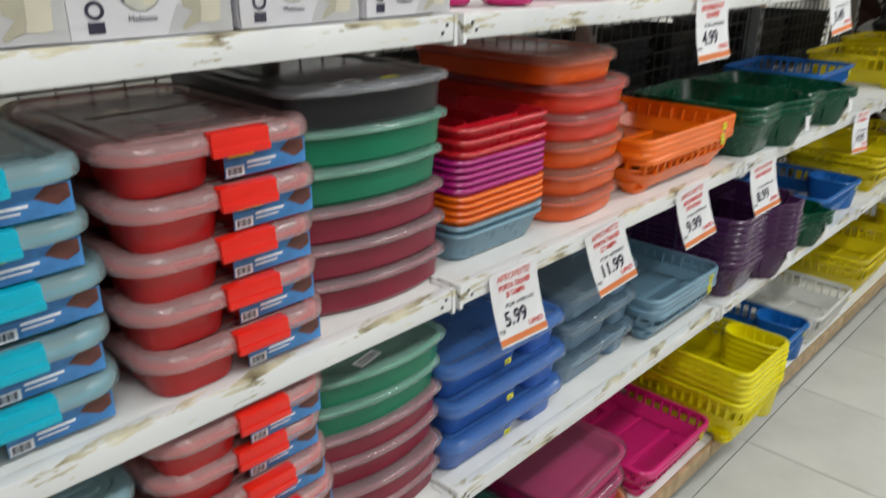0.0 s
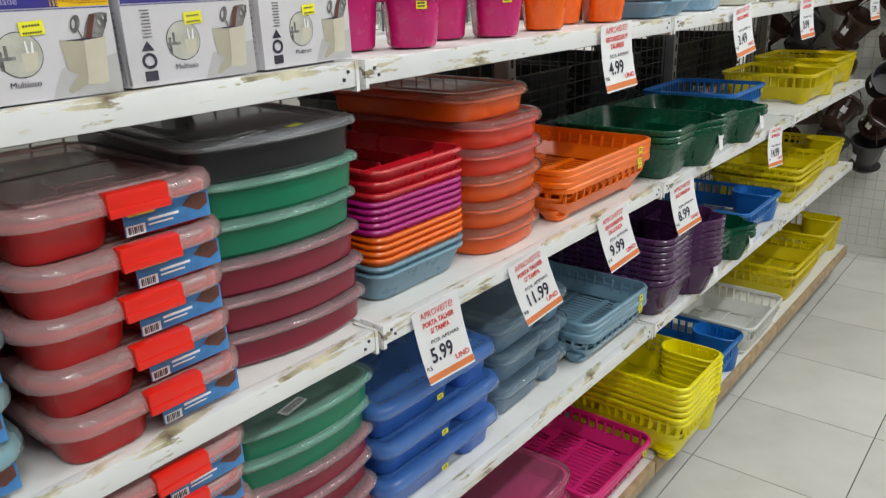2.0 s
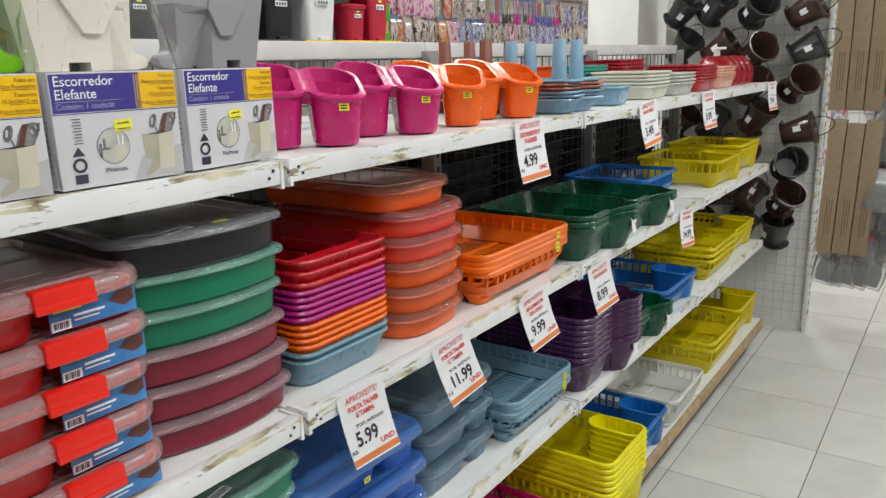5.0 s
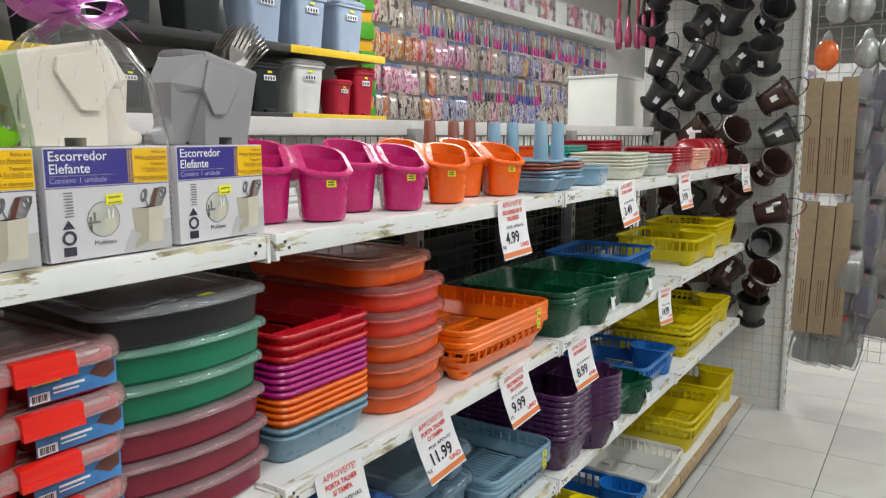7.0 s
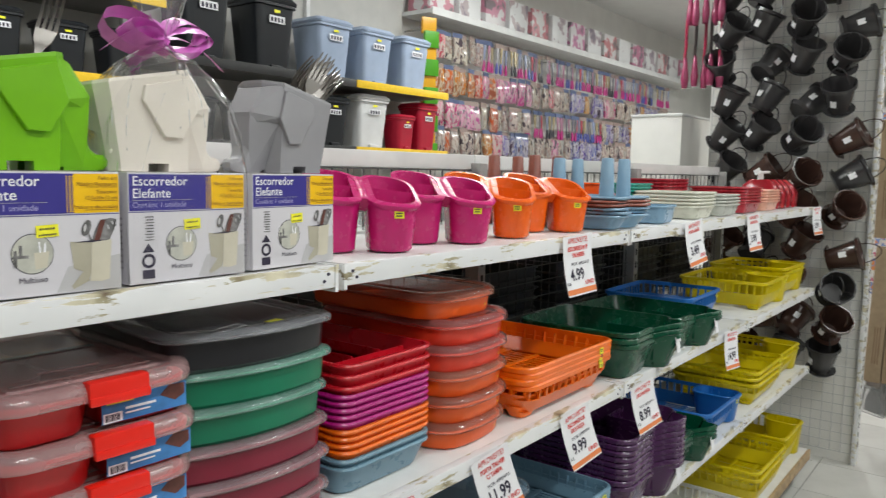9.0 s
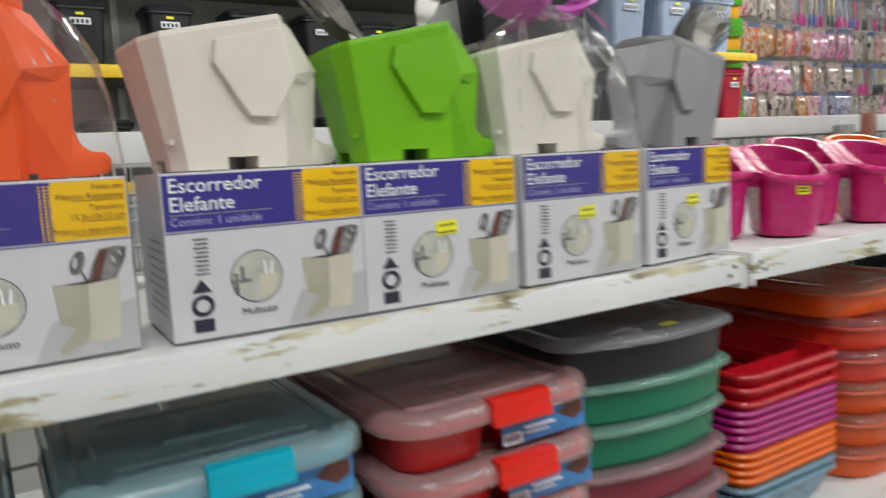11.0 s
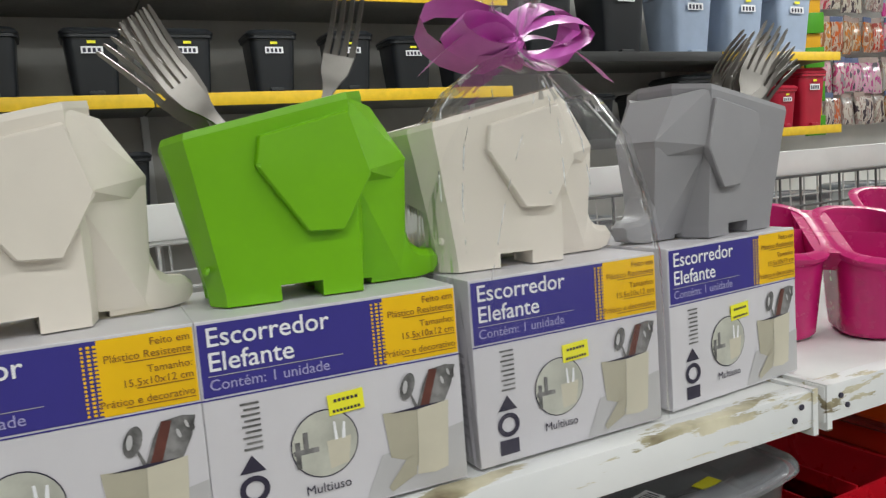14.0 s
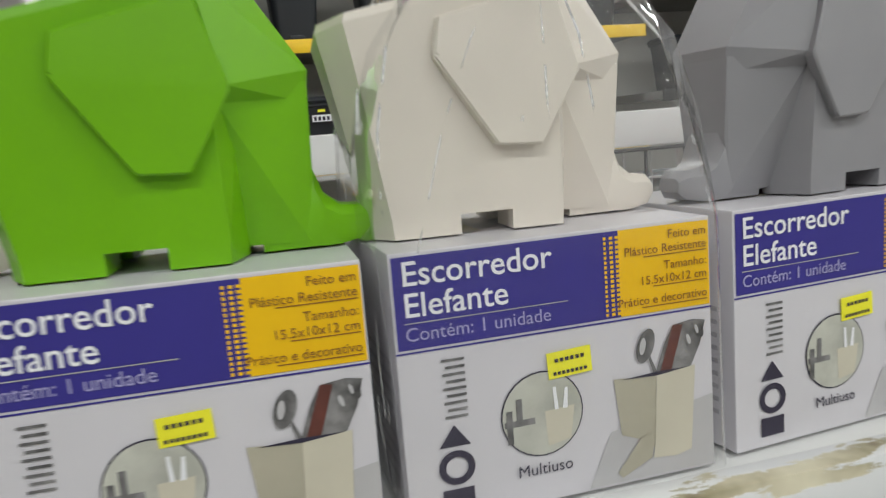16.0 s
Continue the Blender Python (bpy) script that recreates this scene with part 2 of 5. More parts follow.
PACKS = [print_mat("pink_pack_film", [(0, (0.3, 0.26, 0.28)), (0.38, (0.45, 0.06, 0.18)), (0.46, (0.5, 0.40, 0.38)), (0.54, (0.65, 0.3, 0.4)), (0.62, (0.12, 0.1, 0.12))], 26, 0.15, (0.47, 0.54), 0.45),
         print_mat("orange_pack_film", [(0, (0.3, 0.2, 0.16)), (0.4, (0.5, 0.1, 0.03)), (0.48, (0.5, 0.36, 0.28)), (0.56, (0.3, 0.08, 0.05))], 26, 0.15, (0.47, 0.54), 0.45),
         print_mat("white_pack_film", [(0, (0.35, 0.32, 0.3)), (0.42, (0.3, 0.2, 0.18)), (0.48, (0.5, 0.44, 0.38)), (0.58, (0.08, 0.06, 0.07))], 26, 0.15, (0.47, 0.54), 0.45),
         print_mat("blue_pack_film", [(0, (0.3, 0.3, 0.38)), (0.42, (0.08, 0.07, 0.3)), (0.48, (0.42, 0.40, 0.46)), (0.6, (0.1, 0.07, 0.1))], 26, 0.15, (0.47, 0.54), 0.45)]
CLEAR = plastic((0.6, 0.62, 0.62), 0.15, 0.4, "clear_plastic")
GLOW = bpy.data.materials.new("lit_tube")
GLOW.use_nodes = True
GLOW.node_tree.nodes["Principled BSDF"].inputs["Emission Color"].default_value = (0.95, 1, 0.98, 1)
GLOW.node_tree.nodes["Principled BSDF"].inputs["Emission Strength"].default_value = 8


# ---- mesh helpers ----
def mesh(name, bm, mat, smooth=True, angle=0.6):
    me = bpy.data.meshes.new(name)
    bmesh.ops.recalc_face_normals(bm, faces=bm.faces[:])
    if smooth:
        for f in bm.faces:
            f.smooth = True
        for e in bm.edges:
            if len(e.link_faces) == 2 and e.calc_face_angle(0) > angle:
                e.smooth = False
    bm.to_mesh(me)
    bm.free()
    me.materials.append(mat)
    return me


def part(name, bm, mat, parent=None, label="", smooth=True, at=None):
    ob = new(name, bm if isinstance(bm, bpy.types.Mesh) else mesh(name, bm, mat, smooth))
    if parent:
        ob.parent = parent
    if at is not None:
        ob.matrix_basis = at
    if label:
        ob["label"] = label
    return ob


def thing(name, at, label, category, group="", kind=""):
    ob = new(name)
    ob.empty_display_size = 0.05
    ob.matrix_basis = at
    return tagged(ob, label, category, group, kind)


def box(bm, x0, x1, y0, y1, z0, z1, bevel=0.0):
    r = bmesh.ops.create_cube(bm, size=1)
    vs = r["verts"]
    for v in vs:
        v.co = Vector(((x0 + x1) / 2 + v.co.x * (x1 - x0), (y0 + y1) / 2 + v.co.y * (y1 - y0), (z0 + z1) / 2 + v.co.z * (z1 - z0)))
    if bevel:
        es = list({e for v in vs for e in v.link_edges})
        bmesh.ops.bevel(bm, geom=es, offset=bevel, segments=2, profile=0.6, affect="EDGES")
    return bm


def boxm(*a, bevel=0.0):
    return box(bmesh.new(), *a, bevel=bevel)


def rr(w, d, r, seg=5, bow=0.0, cx=0.0, cy=0.0, wave=0.0):
    """Rounded rectangle; bow pushes the front side out in an arc; wave dents the middle of the front."""
    pts = []
    r = min(r, w / 2 - 1e-4, d / 2 - 1e-4)
    for qx, qy, a0 in ((1, 1, 0), (-1, 1, 90), (-1, -1, 180), (1, -1, 270)):
        for k in range(seg + 1):
            a = radians(a0 + 90 * k / seg)
            pts.append([qx * (w / 2 - r) + r * math.cos(a), qy * (d / 2 - r) + r * math.sin(a)])
        if (qx, qy) == (-1, -1):
            pts += [[-(w / 2 - r) + (w - 2 * r) * k / 9, -d / 2] for k in range(1, 9)]
    for q in pts:
        if q[1] < 0:
            u = abs(q[0]) / (w / 2)
            q[1] -= bow * (1 - u * u) * min(1, -q[1] / (d / 2) * 1.6)
            q[1] += wave * math.exp(-(q[0] / (w * 0.13)) ** 2) * (1 if q[1] < -d * 0.4 else 0)
    return [(x + cx, y + cy) for x, y in pts]


def loft(bm, rings, cap0=True, cap1=True):
    """Joins rings of equal count: each a list of (x, y) with one z or a list of z."""
    rows = []
    for pts, z in rings:
        zz = z if isinstance(z, (list, tuple)) else [z] * len(pts)
        rows.append([bm.verts.new((x, y, c)) for (x, y), c in zip(pts, zz)])
    n = len(rows[0])
    for a, b in zip(rows, rows[1:]):
        for k in range(n):
            bm.faces.new((a[k], a[(k + 1) % n], b[(k + 1) % n], b[k]))
    if cap0:
        bm.faces.new(rows[0])
    if cap1:
        bm.faces.new(rows[-1])
    return bm


def tube(bm, pts, r, n=6, r2=None):
    """A round bar along points."""
    pts = [Vector(q) for q in pts]
    rows = []
    for i, q in enumerate(pts):
        d = (pts[min(i + 1, len(pts) - 1)] - pts[max(i - 1, 0)]).normalized()
        a = d.cross(Vector((0, 0, 1)) if abs(d.z) < 0.9 else Vector((1, 0, 0))).normalized()
        b = d.cross(a)
        k = r if r2 is None else r + (r2 - r) * i / (len(pts) - 1)
        rows.append([bm.verts.new(q + k * (math.cos(2 * math.pi * j / n) * a + math.sin(2 * math.pi * j / n) * b)) for j in range(n)])
    for u, v in zip(rows, rows[1:]):
        for j in range(n):
            bm.faces.new((u[j], u[(j + 1) % n], v[(j + 1) % n], v[j]))
    bm.faces.new(rows[0])
    bm.faces.new(rows[-1])
    return bm


def hull(points):
    bm = bmesh.new()
    for q in points:
        bm.verts.new(q)
    bmesh.ops.convex_hull(bm, input=bm.verts[:])
    return bm


def poly(bm, pts, y, thick=0.0004):
    """A flat printed shape standing in the x-z plane, its front at y - thick."""
    vs = [bm.verts.new((x, y - thick, z)) for x, z in pts]
    bm.faces.new(vs)
    return bm


def rect(bm, x0, x1, z0, z1, y, thick=0.0004):
    return poly(bm, [(x0, z0), (x1, z0), (x1, z1), (x0, z1)], y, thick)


TEXTS = {}


def lettering(body, size, mat, align="LEFT", bold=0.0):
    key = (body, size, mat.name, align)
    if key not in TEXTS:
        cu = bpy.data.curves.new("lettering", "FONT")
        cu.body, cu.size, cu.align_x, cu.offset, cu.extrude = body, size, align, bold, 0.00005
        cu.resolution_u = 3
        ob = bpy.data.objects.new("lettering", cu)
        scene.collection.objects.link(ob)
        me = bpy.data.meshes.new_from_object(ob.evaluated_get(bpy.context.evaluated_depsgraph_get()))
        bpy.data.objects.remove(ob)
        me.materials.clear()
        me.materials.append(mat)
        TEXTS[key] = me
    return TEXTS[key]


def write(parent, body, size, mat, x, y, z, align="LEFT", bold=0.0, spin=0.0, squeeze=1.0):
    """Lettering on a front face that looks towards -y."""
    ob = part("lettering", lettering(body, size, mat, align, bold), mat, parent)
    ob.matrix_basis = pose(x, y, z, 90, 0, 0) @ pose(0, 0, 0, 0, 0, spin) @ Matrix.Diagonal((squeeze, 1, 1, 1))
    return ob


# ---- the setting ----
SHELF = {1: 1.34, 2: 0.955, 3: 0.577}
BASE_Z = 0.172
BACK = 0.42
BAYS = [(-1.02, -0.004), (0.004, 0.982), (0.99, 2.05), (2.058, 3.12)]

floor = part("floor", boxm(-6, 12, -6, 6, -0.12, -0.006), GROUT)
tagged(floor, "floor of pale grey porcelain tiles with dark joints", "floor", kind="structure")
wall_back = tagged(part("wall_back", boxm(-6, 12, 2.42, 2.6, -0.006, 3.0), WALL), "off-white shop wall behind the goods", "wall", kind="structure")
# unseen front and left walls, added dark to keep shade under the shelves deep
unseen_wall_front = tagged(part("unseen_wall_front", boxm(-6, 12, -3.6, -3.4, -0.006, 3.0), DIMWALL), "unseen grey wall closing the room, darkened to cut bounce light", "wall", kind="structure")
unseen_wall_left = tagged(part("unseen_wall_left", boxm(-4.2, -4.0, -3.4, 2.42, -0.006, 3.0), DIMWALL), "unseen grey wall closing the room, darkened to cut bounce light", "wall", kind="structure")
wall_right = tagged(part("wall_right", boxm(11, 11.2, -3.4, 2.42, -0.006, 3.0), WALL), "pale shop wall at the far end", "wall", kind="structure")
ceiling = tagged(part("ceiling", boxm(-6, 12, -3.6, 2.6, 3.0, 3.1), CEIL), "white plain ceiling", "ceiling", kind="structure")

for lx, ly, ln, lw in LAMPS:
    lamp = thing("ceiling_light", pose(lx, ly, 2.94), "white batten light with a lit fluorescent tube on the ceiling", "ceiling light", "ceiling lights")
    part("housing", boxm(-ln / 2, ln / 2, -0.05, 0.05, 0.0, 0.06, bevel=0.008), SHELF_WHITE, lamp)
    part("tube", tube(bmesh.new(), [(-ln / 2 + 0.03, 0, -0.022), (ln / 2 - 0.03, 0, -0.022)], 0.014, 8), GLOW, lamp)
    tube_light(lx, ly, 2.94, ln, lw)


# ---- the shelving run ----
RIVET = mesh("rivet", tube(bmesh.new(), [(0, 0, 0), (0, 0.002, 0)], 0.0025, 6), INK)
SLOT = mesh("slot", boxm(-0.005, 0.005, -0.001, 0.001, 0, 0.025), DARK)


def shelf_board(x0, x1, z, depth, label, lip=0.032):
    t = thing("shelf", pose((x0 + x1) / 2, 0, z), label, "shelf", "shelves of the run")
    w = (x1 - x0) / 2
    part("deck", boxm(-w, w, 0.004, depth, -0.024, -0.002, bevel=0.002), SHELF_WHITE, t, "white painted sheet deck")
    part("lip", boxm(-w, w, -0.016, 0.0035, -lip, 0.0, bevel=0.0025), ENAMEL, t, "chipped white enamel front edge with rust and old glue")
    for sx in (-1, 1):
        for k in range(2):
            part("rivet", RIVET, INK, t, at=pose(sx * (w - 0.02 - 0.008 * k), -0.0175, -lip * (0.35 + 0.3 * k)))
        c = sx * (w - 0.0045)
        part("bracket", boxm(c - 0.003, c + 0.003, -0.0175, 0.03, -lip - 0.006, 0.001), ENAMEL, t)
    return t


for i, (x0, x1) in enumerate(BAYS):
    for level, z in SHELF.items():
        dz = 0.0
        shelf_board(x0, x1, z + dz, BACK, "white enamelled metal shelf with a worn, chipped edge")
    b = thing("base_shelf", pose((x0 + x1) / 2, 0, BASE_Z), "white base shelf with a raw wooden edge above a black plinth", "shelf", "shelves of the run")
    w = (x1 - x0) / 2
    part("deck", boxm(-w, w, -0.035, BACK, -0.02, 0.0, bevel=0.002), SHELF_WHITE, b)
    part("wooden_edge", boxm(-w, w, -0.048, -0.0355, -0.045, 0.001, bevel=0.002), WOOD, b, "raw wooden edging strip")
    part("plinth", boxm(-w, w, 0.02, 0.04, -0.172, -0.0205), DARK, b, "black recessed plinth")
for x in (-1.02, 0.0, 0.986, 2.054, 3.12):
    u = thing("upright", pose(x, 0, 0), "grey slotted steel upright of the shelving", "shelf upright", "uprights of the run")
    part("column", boxm(-0.018, 0.018, BACK + 0.004, BACK + 0.05, 0, 1.5, bevel=0.002), plain("grey_enamel", (0.35, 0.35, 0.34), 0.45), u)
    for k in range(26):
        part("slot", SLOT, DARK, u, at=pose(0, BACK + 0.0035, 0.16 + k * 0.05))


def grid_panel(name, w, h, step, wire, mat, at, label):
    t = thing(name, at, label, "wire grid", "wire grids")
    up = mesh("upright_wire", tube(bmesh.new(), [(0, 0, 0), (0, 0, h)], wire, 5), mat)
    across = mesh("cross_wire", tube(bmesh.new(), [(0, 0, 0), (w, 0, 0)], wire, 5), mat)
    for k in range(int(w / step) + 1):
        part("upright_wire", up, mat, t, at=pose(k * step, 0, 0))
    for k in range(int(h / step) + 1):
        part("cross_wire", across, mat, t, at=pose(0, -wire * 1.6, k * step))
    return t


for x0, x1 in BAYS:
    grid_panel("wire_grid", x1 - x0 - 0.05, 1.3, 0.05, 0.0022, WIRE if x0 < -0.5 else DARKWIRE, pose(x0 + 0.025, BACK + 0.03, 0.18), "welded wire grid back of the shelving bay")
    bm = boxm(x0, x1, BACK + 0.035, BACK + 0.055, 1.483, 1.523, bevel=0.003)
    rail = part("top_rail", bm, SHELF_WHITE)
    tagged(rail, "white enamelled shelf edge on top of the shelving", "shelf rail", "top rails")
    deck = part("rear_shelf", boxm(x0, x1, BACK + 0.058, BACK + 0.42, 1.30, 1.325, bevel=0.002), SHELF_WHITE)
    tagged(deck, "white shelf on the far side of the run", "shelf", "rear shelves")
    grid_panel("wire_fence", x1 - x0 - 0.06, 0.14, 0.035, 0.0016, WIRE, pose(x0 + 0.03, BACK + 0.062, 1.34), "pale wire fence below the top rail")


# ---- kinds of goods ----
def tray_bm(w, d, h, taper=0.86, r=0.03, rim=0.007, t=0.0025, bow=0.0, floor_z=0.003, wave=0.0):
    """An open tub: foot, wall, rolled rim, inner wall and floor in one skin."""
    def ring(k, inset, z):
        return rr(w * k - 2 * inset, d * k - 2 * inset, max(r - inset, 0.004), bow=bow, wave=wave), z
    bm = bmesh.new()
    loft(bm, [ring(taper, 0.004, 0), ring(taper, 0, 0.005), ring(1, rim, h - 0.006), ring(1, 0.001, h - 0.006), ring(1, 0, h - 0.003), ring(1, 0.002, h),
              ring(1, rim + t, h), ring(taper, t, floor_z + 0.006), ring(taper, t + 0.005, floor_z)])
    return bm


def lid_bm(w, d, h=0.016, r=0.04, bow=0.0, wave=0.0, sink=0.003):
    def ring(inset, z):
        return rr(w - 2 * inset, d - 2 * inset, max(r - inset, 0.004), bow=bow, wave=wave), z
    return loft(bmesh.new(), [ring(0.003, 0.0), ring(0, -0.0005), ring(-0.0008, 0.002), ring(0.0, h * 0.55), ring(0.003, h * 0.85), ring(0.008, h), ring(0.02, h), ring(0.024, h - sink), ring(0.034, h - sink), ring(0.037, h - sink * 0.4), ring(0.05, h - sink * 0.4)], False, True)


def sticker(parent, x, y, z, w=0.016, h=0.01, tilt=0.0):
    bm = bmesh.new()
    box(bm, -w / 2, w / 2, -0.0007, 0.0, -h / 2, h / 2)
    ob = part("price_sticker", bm, STICKER, parent, "small yellow price sticker", smooth=False)
    ob.matrix_basis = pose(x, y, z, tilt, 0, 0)
    bm = bmesh.new()
    for k in range(2):
        rect(bm, -w * 0.36, w * 0.3, h * (0.1 - 0.36 * k), h * (0.28 - 0.36 * k), -0.0008)
    part("print", bm, INK, ob, smooth=False)
    return ob


def stack(proto, places, label=None):
    """Puts the built thing on the first pose, and copies on the others."""
    proto.matrix_basis = places[0]
    out = [proto]
    for m in places[1:]:
        out.append(copy_thing(proto, m))
    if label:
        for o in out:
            o["label"] = label
    return out


def pile(x, y, z, n, pitch, jitter=0.0, turn=0.0, seed=1):
    rnd = random.Random(seed)
    return [pose(x + rnd.uniform(-jitter, jitter), y + rnd.uniform(-jitter, jitter), z + pitch * k, 0, 0, turn + rnd.uniform(-60, 60) * jitter * 2) for k in range(n)]


def clip_box(w, d, body, lid, clip, label, group):
    """Flat organiser with cup-shaped compartments, a translucent lid, a clip and a printed label."""
    t = thing("storage_box", pose(0, 0, 0), label, "storage box", group)
    hb = 0.041
    nx, ny = 2, 3
    cw, cd = (w - 0.018) / nx, (d - 0.018) / ny
    for i in range(nx):
        for j in range(ny):
            cx, cy = (i - (nx - 1) / 2) * cw, (j - (ny - 1) / 2) * cd
            wide = 0.92 if i == 0 else 0.97
            bm = bmesh.new()
            loft(bm, [(rr(cw * wide * 0.86, cd * 0.82, 0.026, 4, cx=cx, cy=cy), 0.0), (rr(cw * wide * 0.9, cd * 0.86, 0.028, 4, cx=cx, cy=cy), 0.004), (rr(cw * wide, cd * 0.95, 0.03, 4, cx=cx, cy=cy), hb), (rr(cw * wide - 0.004, cd * 0.95 - 0.004, 0.028, 4, cx=cx, cy=cy), hb), (rr(cw * wide * 0.86 - 0.004, cd * 0.82 - 0.004, 0.024, 4, cx=cx, cy=cy), 0.003)])
            part("compartment", bm, plastic(body, 0.3), t)
    part("rim", loft(bmesh.new(), [(rr(w - 0.02, d - 0.02, 0.045), hb - 0.004), (rr(w - 0.014, d - 0.014, 0.045), hb - 0.001), (rr(w - 0.02, d - 0.02, 0.045), hb + 0.002), (rr(w - 0.034, d - 0.034, 0.04), hb + 0.001), (rr(w - 0.034, d - 0.034, 0.04), hb - 0.004)], False, False), plastic(body, 0.3), t)
    film = clear_lid(lid, 0.34)
    part("lid", lid_bm(w, d, 0.019, 0.05, sink=0.004), film, t, "frosted translucent lid", at=pose(0, 0, hb - 0.003))
    for y0, y1, k in ((-0.26, -0.24, 0.14), (-0.36, -0.345, 0.32), (-0.02, 0.02, 0.30)):
        part("lid_rib", boxm(-w * k, w * k, d * y0, d * y1, 0, 0.0022, bevel=0.0008), film, t, at=pose(0, 0, hb + 0.0135))
    cw2 = w * 0.14
    cl = boxm(-cw2, cw2, -0.0055, 0.012, -0.004, 0.0195, bevel=0.0035)
    box(cl, -cw2, cw2, -0.0075, 0.0, -0.007, 0.003, bevel=0.002)
    part("clip", cl, plastic(clip, 0.3), t, "bright snap clip on the lid", at=pose(w * 0.05, -d / 2, hb - 0.001))
    lb = part("printed_label", boxm(-w * 0.21, w * 0.21, -0.001, 0, 0.005, 0.035), BLUELABEL, t, "blue printed paper label with a barcode", smooth=False, at=pose(w * 0.205, -d / 2 + 0.0125, 0))
    bm = bmesh.new()
    for k in range(8):
        rect(bm, -w * 0.195 + k * 0.0022, -w * 0.195 + k * 0.0022 + (0.0012 if k % 3 else 0.0018), 0.007, 0.015, -0.001)
    part("barcode", bm, INK, lb, smooth=False)
    bm = bmesh.new()
    rect(bm, -w * 0.205, -w * 0.115, 0.0055, 0.0165, -0.0009)
    rect(bm, -w * 0.1, w * 0.05, 0.017, 0.020, -0.0009)
    rect(bm, -w * 0.1, w * 0.02, 0.012, 0.014, -0.0009)
    part("label_print", bm, WHITEINK, lb, smooth=False)
    bm = bmesh.new()
    rect(bm, -w * 0.19, -w * 0.06, 0.026, 0.0335, -0.001)
    part("label_mark", bm, STICKER, lb, smooth=False)
    bm = bmesh.new()
    poly(bm, [(w * 0.07, 0.024), (w * 0.12, 0.034), (w * 0.2, 0.033), (w * 0.2, 0.02), (w * 0.15, 0.014)], -0.001)
    part("label_picture", bm, BROWNPIC, lb, smooth=False)
    return t


def lidded_tub(w, d, h, body, lid, label, group, bow=0.0, r=0.05, cups=False, lid_h=0.013, lid_haze=0.26, mark=True):
    t = thing("food_box", pose(0, 0, 0), label, "food box", group)
    if cups:
        bm = bmesh.new()
        for cx, cw, cy, cd in ((-w * 0.17, w * 0.6, 0, d * 0.9), (w * 0.32, w * 0.28, -d * 0.24, d * 0.4), (w * 0.32, w * 0.28, d * 0.24, d * 0.4)):
            loft(bm, [(rr(cw * 0.86, cd * 0.88, 0.02, cx=cx, cy=cy), 0), (rr(cw * 0.9, cd * 0.92, 0.024, cx=cx, cy=cy), 0.005), (rr(cw, cd, 0.026, cx=cx, cy=cy), h - lid_h), (rr(cw - 0.005, cd - 0.005, 0.024, cx=cx, cy=cy), h - lid_h), (rr(cw * 0.88, cd * 0.9, 0.02, cx=cx, cy=cy), 0.004)])
        part("body", bm, plastic(body, 0.3), t)
    else:
        part("body", tray_bm(w * 0.965, d * 0.965, h - lid_h + 0.002, 0.965, r, 0.004, bow=bow), plastic(body, 0.3), t)
    part("lid", lid_bm(w, d, lid_h, r, bow=bow, sink=0.0025), clear_lid(lid, lid_haze, 0.08), t, "glossy snap-on lid", at=pose(0, 0, h - lid_h))
    if mark:
        sticker(t, w * 0.22 if not cups else -w * 0.02, -d / 2 * 0.93 - bow * 0.72, h * 0.36, tilt=-4)
    return t


def cutlery_tray(w, d, h, col, label, group, dividers=True):
    t = thing("cutlery_tray", pose(0, 0, 0), label, "cutlery tray", group)
    part("body", tray_bm(w, d, h, 0.88, 0.03, 0.006, 0.0022), plastic(col, 0.28), t)
    if dividers:
        for k in (-1, 1):
            part("divider", boxm(k * w * 0.15 - 0.0015, k * w * 0.15 + 0.0015, -d * 0.3, d * 0.43, 0.003, h - 0.008), plastic(col, 0.28), t)
        part("divider", boxm(-w * 0.43, w * 0.43, -d * 0.3 - 0.0015, -d * 0.3 + 0.0015, 0.003, h - 0.012), plastic(col, 0.28), t)
    return t


